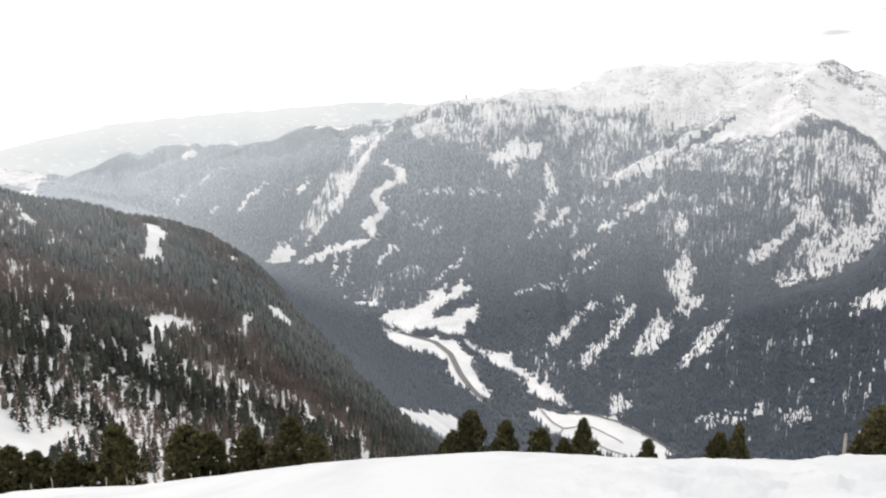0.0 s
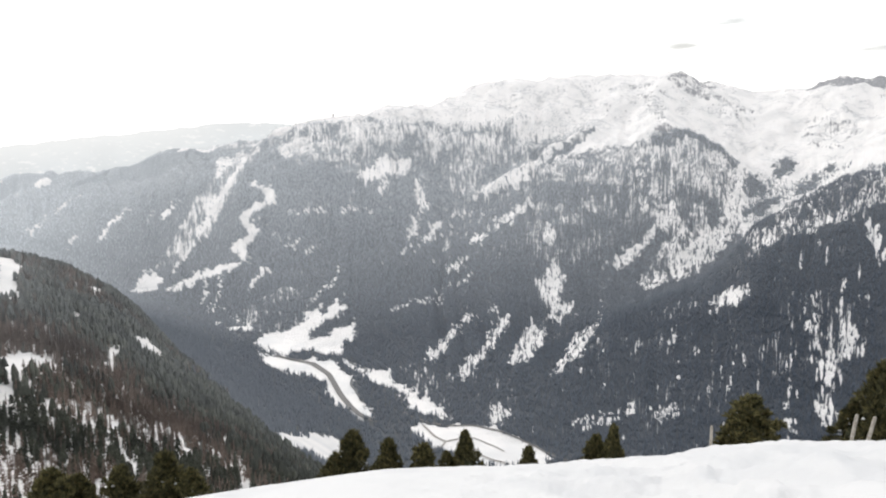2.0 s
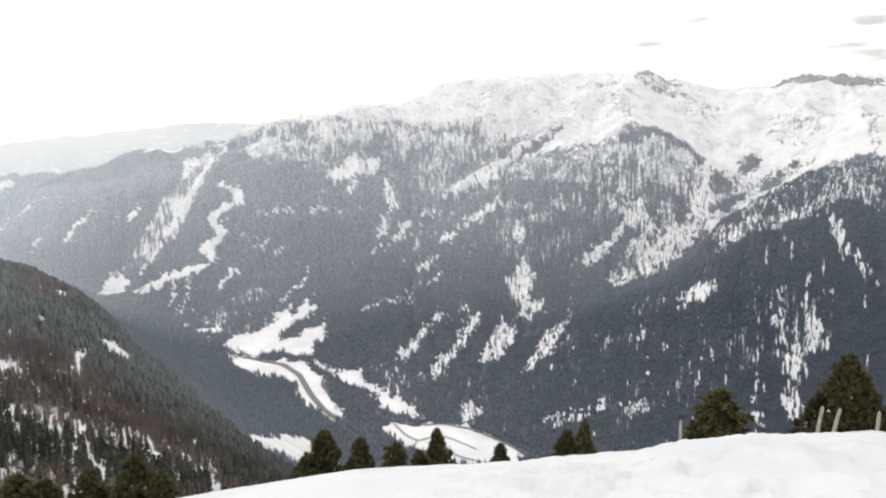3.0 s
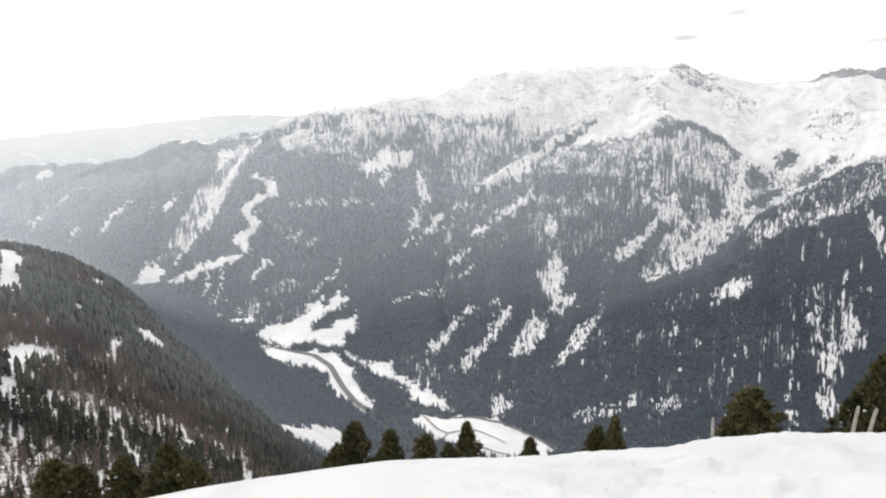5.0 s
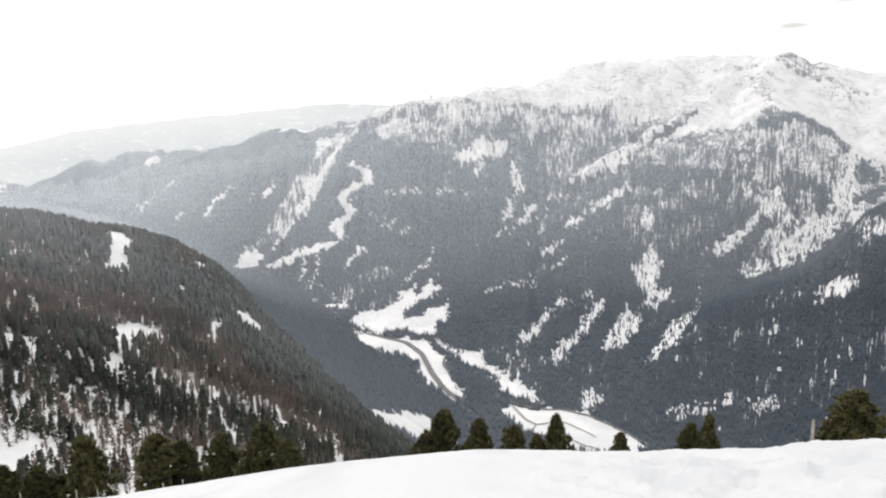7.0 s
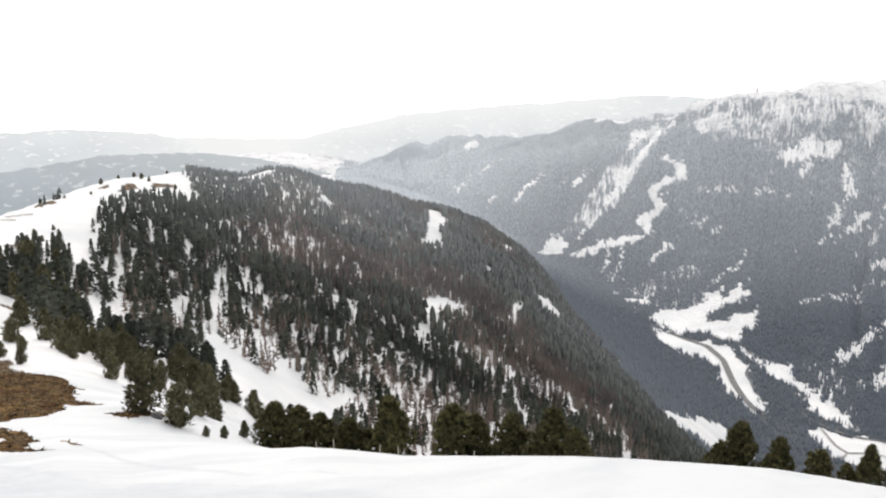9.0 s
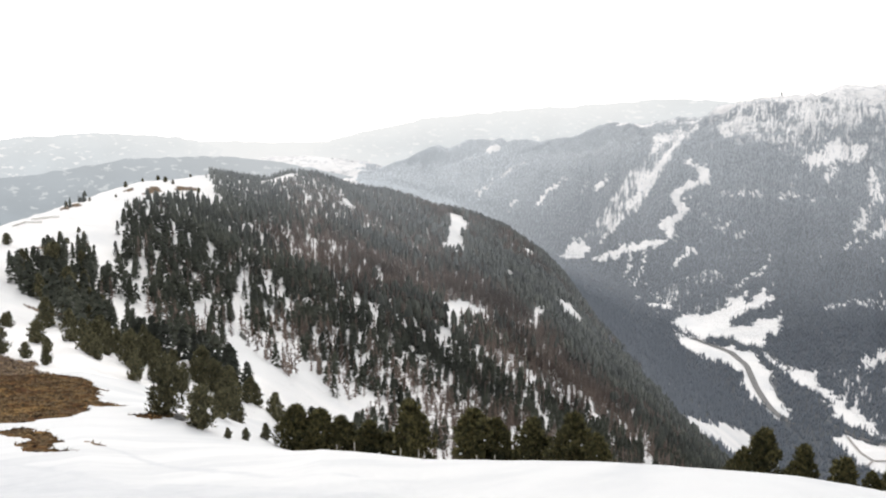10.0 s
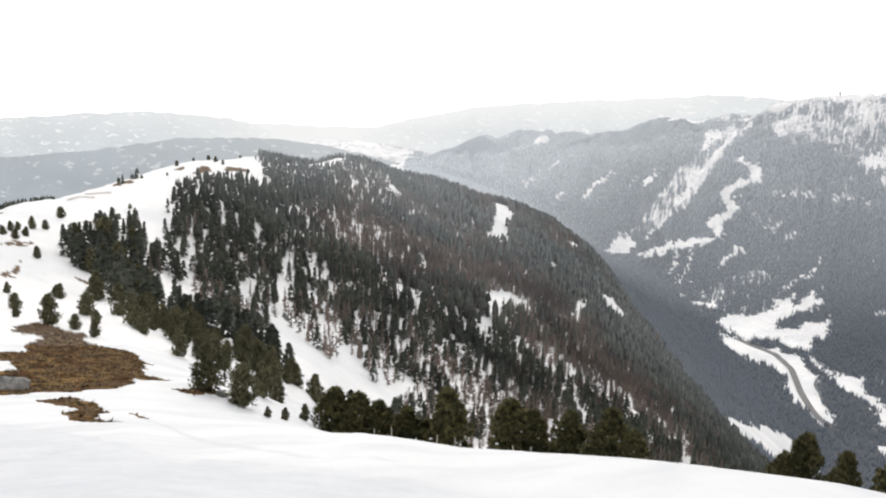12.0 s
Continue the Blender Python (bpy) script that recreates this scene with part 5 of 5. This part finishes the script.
def pine_crown(seed, clumps, tufts, blades, leader=1, coarse=1.0, slim=1.0):
    """Needle tufts round the branch ends of a stone pine one metre high: bushy and dome-shaped, with a shaded core and gaps."""
    g = np.random.default_rng(seed)
    lean, lobes = g.uniform(0, 2 * math.pi), g.integers(3, 6)

    def girth(h, a):
        dome = 0.78 + 0.22 * h / 0.3 if h < 0.3 else max(0.0, 1 - ((h - 0.3) / 0.72) ** 2) ** (0.84 + 0.4 * (slim - 1))
        return 0.31 * dome * (1 + 0.2 * math.sin(lobes * a + lean + 7 * h) + 0.12 * math.sin(a - lean))

    heads = []
    for k in range(clumps):
        h, a = g.uniform(0, 0.97) ** 0.95, g.uniform(0, 2 * math.pi)
        out = girth(h, a) * g.uniform(0.55, 1.05)
        heads.append((math.cos(a) * out, math.sin(a) * out, h, g.uniform(0.05, 0.1)))
    for k in range(leader):
        side = g.uniform(0, 2 * math.pi)
        heads += [(0.1 * k * math.cos(side), 0.1 * k * math.sin(side), 0.99 - 0.05 * k, 0.05), (0.08 * k * math.cos(side), 0.08 * k * math.sin(side), 0.92 - 0.05 * k, 0.07)]
    hx = np.repeat(np.array(heads), tufts, axis=0)
    d = g.normal(0, 1, (len(hx), 3))
    d /= np.linalg.norm(d, axis=1)[:, None]
    at = hx[:, :3] + d * hx[:, 3:] * g.uniform(0.35, 1, (len(hx), 1)) ** 0.6
    v = []
    for b in range(blades):
        way = d * 0.5 + g.normal(0, 0.4, d.shape) + (0, 0, 0.75)
        way[:, :2] += 1.1 * at[:, :2]
        way /= np.linalg.norm(way, axis=1)[:, None]
        across = np.cross(way, g.normal(0, 1, d.shape))
        across /= np.linalg.norm(across, axis=1)[:, None]
        size = coarse * g.uniform(0.036, 0.066, (len(at), 1))
        v.append(np.stack([at - across * size * 0.17, at + across * size * 0.17, at + way * size], 1))
    v = np.stack(v, 1).reshape(-1, 3)
    f = np.arange(len(v)).reshape(-1, 3)
    # the shaded inside of the crown
    rings = [(h, [girth(h, 2 * math.pi * k / 9) * g.uniform(0.35, 0.6) for k in range(9)]) for h in (0.02, 0.2, 0.4, 0.6, 0.78, 0.86)]
    core = np.array([(math.cos(2 * math.pi * k / 9) * r[k], math.sin(2 * math.pi * k / 9) * r[k], h + g.uniform(-0.03, 0.03)) for h, r in rings for k in range(9)])
    quads = [(9 * j + k, 9 * j + (k + 1) % 9, 9 * j + 9 + (k + 1) % 9, 9 * j + 9 + k) for j in range(len(rings) - 1) for k in range(9)]
    tris = np.array([t for q in quads for t in ((q[0], q[1], q[2]), (q[0], q[2], q[3]))]) + len(v)
    return np.concatenate([v, core]), np.concatenate([f, tris])


def pine_stem(seed, limbs):
    g = random.Random(seed)
    bm = bmesh.new()

    def rod(a, b, ra, rb, sides=6):
        a, b = Vector(a), Vector(b)
        turn = (b - a).to_track_quat("Z", "Y").to_matrix()
        rings = [[bm.verts.new(p + turn @ Vector((math.cos(2 * math.pi * k / sides) * r, math.sin(2 * math.pi * k / sides) * r, 0))) for k in range(sides)] for p, r in ((a, ra), (b, rb))]
        for k in range(sides):
            bm.faces.new((rings[0][k], rings[0][(k + 1) % sides], rings[1][(k + 1) % sides], rings[1][k]))

    bend = (g.uniform(-0.02, 0.02), g.uniform(-0.02, 0.02))
    rod((0, 0, -0.12), (bend[0], bend[1], 0.45), 0.032, 0.021)
    rod((bend[0], bend[1], 0.45), (0, 0, 0.95), 0.021, 0.004)
    for k in range(limbs):
        h, a = 0.1 + 0.75 * k / limbs, g.uniform(0, 2 * math.pi)
        out = 0.24 * math.sin(math.pi * (0.25 + 0.7 * h)) * g.uniform(0.7, 1.0)
        rod((bend[0] * min(1, h / 0.45), bend[1] * min(1, h / 0.45), h), (math.cos(a) * out, math.sin(a) * out, h + g.uniform(0.02, 0.12)), 0.009, 0.003, 4)
    return bm


BOUGH_SNOW = plain("bough_snow", (0.62, 0.62, 0.625), (0.7, 0.7, 0.7), 8.0, 0.7)


def pine(seed, clumps, tufts, blades, leader=1, coarse=1.0, slim=1.0, needles=None):
    base = new("stone_pine")
    part("trunk", pine_stem(seed, 16), BARK, base, "grey-brown bark trunk with limbs")
    v, f = pine_crown(seed, clumps, tufts, blades, leader, coarse, slim)
    crown = mesh_from("crown", v, f, needles or PINE_NEAR)
    crown.parent = base
    tagged(crown, "olive-green needle crown")
    h = random.Random(seed)
    bm = bmesh.new()
    for k in range(7):
        a, up = h.uniform(0, 2 * math.pi), h.uniform(0.15, 0.8)
        out = 0.27 * (1 - max(0, up - 0.35)) * h.uniform(0.8, 1.05)
        size = h.uniform(0.012, 0.026)
        made = bmesh.ops.create_icosphere(bm, subdivisions=1, radius=1.0, matrix=pose(math.cos(a) * out, math.sin(a) * out, up) @ Matrix.Diagonal((size * 1.3, size * 1.3, size * 0.8, 1)))
        for v in made["verts"]:
            v.co += 0.3 * size * noise.noise_vector(v.co * 60)
    part("snow_clumps", bm, BOUGH_SNOW, base, "white snow left on the boughs")
    return base


def ground_at(x, y):
    z, _ = height(np.array([math.degrees(math.atan2(x, y))]), np.array([math.hypot(x, y)]))
    return float(z[0])


def stand(thing, x, y, tall, wide, turn, lean=0.0):
    return copy_thing(thing, pose(x, y, ground_at(x, y), lean, 0, turn) @ Matrix.Diagonal((wide, wide, tall, 1)))


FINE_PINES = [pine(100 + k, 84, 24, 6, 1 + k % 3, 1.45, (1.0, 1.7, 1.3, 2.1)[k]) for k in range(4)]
# bearing, distance, height, width
EDGE_PINES = [
    (-28.9, 95, 5.3, 2.9), (-27.3, 94, 5.6, 3.6), (-25.9, 93, 5.0, 3.0), (-23.9, 92, 5.0, 3.6), (-22.6, 93, 4.4, 2.8), (-21.1, 89, 7.6, 3.6),
    (-16.6, 83, 6.3, 3.9), (-15.3, 84, 6.0, 3.4), (-12.7, 79, 5.2, 3.0), (-10.1, 76, 5.6, 3.3), (-8.4, 74, 3.8, 2.0),
    (2.2, 63, 4.5, 2.9), (1.2, 64, 3.0, 2.2), (4.6, 61, 3.7, 1.9), (6.9, 59, 3.3, 1.9), (9.8, 56, 3.9, 1.7), (8.6, 57, 2.6, 1.2),
    (14.1, 51, 2.4, 1.2), (18.5, 46, 2.5, 1.2), (19.7, 45, 3.0, 1.1), (28.2, 35, 2.3, 2.0), (27.3, 36, 1.9, 1.0), (35.7, 32, 2.95, 1.5), (34.3, 33, 2.1, 1.5), (36.7, 32, 1.9, 1.3),
]
g = random.Random(5)
for n, (b, r, tall, wide) in enumerate(EDGE_PINES):
    ob = stand(FINE_PINES[n % 4], r * math.sin(radians(b)), r * math.cos(radians(b)), tall * 1.02, wide / 0.6 * (1.13 if r > 70 else 1), g.uniform(0, 360))
    size = "small" if tall < 3.5 else "tall" if tall > 5.5 else "broad" if wide > 2.8 else "slender"
    tagged(ob, f"{size} bushy olive-green stone pine behind the snow bank", "pine tree", "pines along the slope edge")

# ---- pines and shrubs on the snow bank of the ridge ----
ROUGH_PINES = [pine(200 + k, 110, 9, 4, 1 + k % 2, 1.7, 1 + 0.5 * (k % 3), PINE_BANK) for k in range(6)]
# place and height
BANK_PINES = [
    (-126.4, 119.5, 5.5), (-177.6, 170.5, 3.4), (-175.9, 170.2, 4.0), (-136.1, 138.5, 4.7), (-118.7, 118.0, 2.8), (-126.2, 130.9, 2.8), (-148.6, 131.7, 3.3),
    (-137.3, 121.7, 2.1), (-169.8, 148.4, 2.6), (-240.1, 222.9, 4.2), (-108.8, 112.4, 3.0), (-56.3, 73.9, 5.0), (-51.3, 73.1, 4.3), (-59.4, 89.1, 4.5),
    (-47.3, 71.9, 1.1), (-47.8, 76.0, 1.3), (-49.8, 83.3, 1.9),
    (-297, 274, 5.3), (-297, 281, 3.9), (-282, 257, 3.8), (-273, 244, 3.9), (-289, 256, 4.1), (-275, 240, 3.4), (-293, 263, 3.5), (-324, 316, 5.3),
]
for n, (x, y, tall) in enumerate(BANK_PINES):
    ob = stand(ROUGH_PINES[n % 6], x, y, tall, tall * g.uniform(0.85, 1.15), g.uniform(0, 360))
    tagged(ob, "low shrubby stone pine standing in the snow" if tall < 3.2 else "dark green stone pine on the snow bank", "pine tree", "pines on the snow bank")
# lone trees on the snowy shoulder of the ridge
SHOULDER_PINES = [
    (-467, 578, 6.6), (-441, 484, 4.2), (-449, 516, 3.9), (-483, 640, 6.1), (-471, 634, 7.0), (-459, 628, 6.0), (-495, 704, 4.4), (-481, 617, 4.5), (-360, 403, 4.8),
    (-341, 368, 6.4), (-352, 398, 4.1), (-319, 338, 6.5), (-330, 361, 5.0), (-444, 538, 3.6), (-439, 635, 6.5), (-388, 483, 4.7), (-379, 465, 4.6), (-359, 449, 4.4),
]
for n, (x, y, tall) in enumerate(SHOULDER_PINES):
    ob = stand(ROUGH_PINES[n % 6], x, y, 0.65 * tall, tall * g.uniform(0.6, 0.8), g.uniform(0, 360))
    tagged(ob, "lone dark pine on the snowy ridge shoulder", "pine tree", "lone pines on the shoulder")
g2 = np.random.default_rng(12)
spots = scatter(2600, (-53, -30), (2, 4), 57)
spots = spots[np.hypot(spots[:, 0], spots[:, 1]) < 255][:45, :2]
belts = []
for outline, count in zip(PINE_BELTS, (26, 14)):
    at = g2.uniform((-330, 60), (-30, 420), (9000, 2))
    belts.append(at[inside(at[:, 0], at[:, 1], outline)][:count])
for n, (x, y) in enumerate(np.concatenate(belts + [spots])):
    tall = min(10.0, 1.2 + 0.025 * math.hypot(x, y)) * g.uniform(0.65, 1.2)
    ob = stand(ROUGH_PINES[n % 6], x, y, tall, tall * g.uniform(0.7, 0.95), g.uniform(0, 360), g.uniform(-4, 4))
    tagged(ob, "dark green stone pine in a dense belt on snow", "pine tree", "belt of stone pines")
for thing in FINE_PINES + ROUGH_PINES:
    for o in (*thing.children_recursive, thing):
        bpy.data.objects.remove(o)


# ---- tussocks of dead grass on the bare patches ----
def tussocks():
    g = np.random.default_rng(31)
    at = g.uniform((-135, 35), (-33, 122), (60000, 2))
    bare = bare_at(at[:, 0], at[:, 1]) > 0.5
    at = at[bare][:3600]
    bearing, r = np.degrees(np.arctan2(at[:, 0], at[:, 1])), np.hypot(at[:, 0], at[:, 1])
    z, _ = height(bearing, r)
    verts = []
    for k in range(5):
        a, h = g.uniform(0, 2 * np.pi, len(at)), g.uniform(0.05, 0.2, len(at))
        out, wide = g.uniform(0.15, 0.45, len(at)), g.uniform(0.05, 0.12, len(at))
        root = np.stack([at[:, 0], at[:, 1], z - 0.03], -1)
        side = np.stack([-np.sin(a) * wide, np.cos(a) * wide, 0 * a], -1)
        verts.append(np.stack([root - side, root + side, root + np.stack([np.cos(a) * out, np.sin(a) * out, h], -1)], 1))
    v = np.stack(verts, 1).reshape(-1, 3)
    ob = mesh_from("grass_tussocks", v, np.arange(len(v)).reshape(-1, 3), foliage("straw_blades", (0.045, 0.029, 0.018), (0.22, 0.16, 0.09), dark_patch=0.2, grain=0.5, sheen=0.02))
    tagged(ob, "dead straw-brown grass tussocks on bare ground", "grass", kind="stuff")


tussocks()


# ---- boulders at the edge of the bare grass ----
def boulder(x, y, size, seed):
    bm = bmesh.new()
    bmesh.ops.create_icosphere(bm, subdivisions=3, radius=1.0)
    for v in bm.verts:
        v.co *= 1 + 0.28 * noise.noise(v.co * 1.3 + Vector((seed, 0, 0))) + 0.08 * noise.noise(v.co * 4)
        v.co = Vector((v.co.x * size[0], v.co.y * size[1], max(v.co.z, -0.5) * size[2]))
    me = bpy.data.meshes.new("boulder")
    bm.to_mesh(me)
    bm.free()
    me.materials.append(ROCK)
    ob = new("boulder", me)
    ob.matrix_world = pose(x, y, ground_at(x, y) + 0.1 * size[2], 0, 0, 40 * seed)
    return tagged(ob, "grey weathered boulder half sunk in snow and grass", "boulder", "boulders by the bare grass")


ROCK = plain("grey_schist", (0.07, 0.07, 0.067), (0.2, 0.19, 0.175), 1.4, 0.9, 0.9)
boulder(-64.5, 55.4, (2.2, 1.2, 0.9), 1)
boulder(-54.5, 74.0, (1.0, 0.7, 0.4), 3)


# ---- fence posts along the slope's edge ----
POST_WOOD = plain("weathered_grey_wood", (0.22, 0.2, 0.17), (0.42, 0.39, 0.34), 9.0, 0.85, 0.6)


def fence_post():
    base = new("fence_post")
    bm = bmesh.new()
    rings = []
    for z, r in ((-0.4, 0.06), (0.2, 0.058), (0.7, 0.055), (1.08, 0.05), (1.12, 0.035)):
        rings.append([bm.verts.new((math.cos(k * math.pi / 4) * r * (1.1 if k % 3 else 0.92), math.sin(k * math.pi / 4) * r, z)) for k in range(8)])
    for a, b in zip(rings, rings[1:]):
        for k in range(8):
            bm.faces.new((a[k], a[(k + 1) % 8], b[(k + 1) % 8], b[k]))
    bm.faces.new(rings[-1])
    part("shaft", bm, POST_WOOD, base)
    for h in (0.55, 0.95):
        bm = bmesh.new()
        bmesh.ops.create_cube(bm, size=1, matrix=pose(0, -0.065, h) @ Matrix.Diagonal((0.012, 0.03, 0.045, 1)))
        part("staple", bm, ASPHALT, base, "dark iron wire staple")
    return base


first_post = fence_post()
# bearing, how far beyond the edge, lean
for b, beyond, tall, lean, tip in ((34.0, 1.0, 1.0, 4, 9), (34.9, 1.0, 0.85, 3, 10), (37.3, 1.0, 0.62, 2, 2), (25.9, 1.0, 0.85, 0, -2), (-26.1, 1.01, 0.9, 3, 2), (-24.9, 1.01, 1.2, 2, -3), (-21.8, 1.01, 1.1, 0, 3), (-20.5, 1.01, 1.15, -3, -2), (-20.2, 1.01, 0.9, 5, 6), (-16.5, 1.01, 0.7, 2, 3), (-15.3, 1.01, 0.7, 0, -4)):
    col = int((b - FINE[0]) * 10)
    r = KR[1, col] * beyond
    x, y = r * math.sin(radians(b)), r * math.cos(radians(b))
    ob = copy_thing(first_post, pose(x, y, ground_at(x, y) - 0.1, lean, tip, 30 * b) @ Matrix.Diagonal((1, 1, tall, 1)))
    tagged(ob, "weathered grey wooden fence post leaning in deep snow", "fence post", "fence posts on the slope edge")
for o in (*first_post.children_recursive, first_post):
    bpy.data.objects.remove(o)


# ---- low snow fences on the ridge shoulder ----
def snow_fence(start, end):
    (x0, y0), (x1, y1) = start, end
    long = math.hypot(x1 - x0, y1 - y0)
    base = new("snow_fence")
    base.matrix_world = pose(x0, y0, ground_at(x0, y0))
    count = max(3, round(long / 4))
    tops = []
    for k in range(count + 1):
        x, y = (x1 - x0) * k / count, (y1 - y0) * k / count
        z = ground_at(x0 + x, y0 + y) - ground_at(x0, y0)
        tops.append(Vector((x, y, z)))
        bm = bmesh.new()
        bmesh.ops.create_cone(bm, cap_ends=True, segments=7, radius1=0.09, radius2=0.07, depth=1.9, matrix=pose(x, y, z + 0.55))
        part("post", bm, POST_WOOD, base)
    for low in (0.35, 0.75, 1.15):
        for a, b in zip(tops, tops[1:]):
            way = b - a
            turn = way.to_track_quat("X", "Z").to_matrix().to_4x4()
            bm = bmesh.new()
            bmesh.ops.create_cube(bm, size=1, matrix=Matrix.Translation((a + b) / 2 + Vector((0, 0, low))) @ turn @ Matrix.Diagonal((way.length * 0.99, 0.05, 0.2, 1)))
            part("board", bm, POST_WOOD, base)
    return tagged(base, "low weathered wooden snow fence on the ridge shoulder", "snow fence", "snow fences on the shoulder")


for start, end in (((-381, 377), (-388, 405)), ((-401, 411), (-405, 437))):
    snow_fence(start, end)


# ---- the tower on the mountain's shoulder ----
def summit_tower():
    x, y = 94.0, 3955.0
    base = new("lookout_tower")
    base.matrix_world = pose(x, y, ground_at(x, y) - 2)
    # concrete tone lightened to stand in for haze at this distance
    concrete = plain("grey_concrete", (0.3, 0.3, 0.31), (0.42, 0.42, 0.42), 0.4)
    for name, low, high, ra, rb in (("shaft", 0, 12, 4.0, 3.4), ("platform", 12, 15, 5.0, 5.0), ("mast", 15, 21, 0.9, 0.5)):
        bm = bmesh.new()
        bmesh.ops.create_cone(bm, cap_ends=True, segments=12, radius1=ra, radius2=rb, depth=high - low, matrix=pose(0, 0, (low + high) / 2))
        part(name, bm, concrete, base)
    tagged(base, "small grey tower on the wooded mountain shoulder", "tower")


summit_tower()
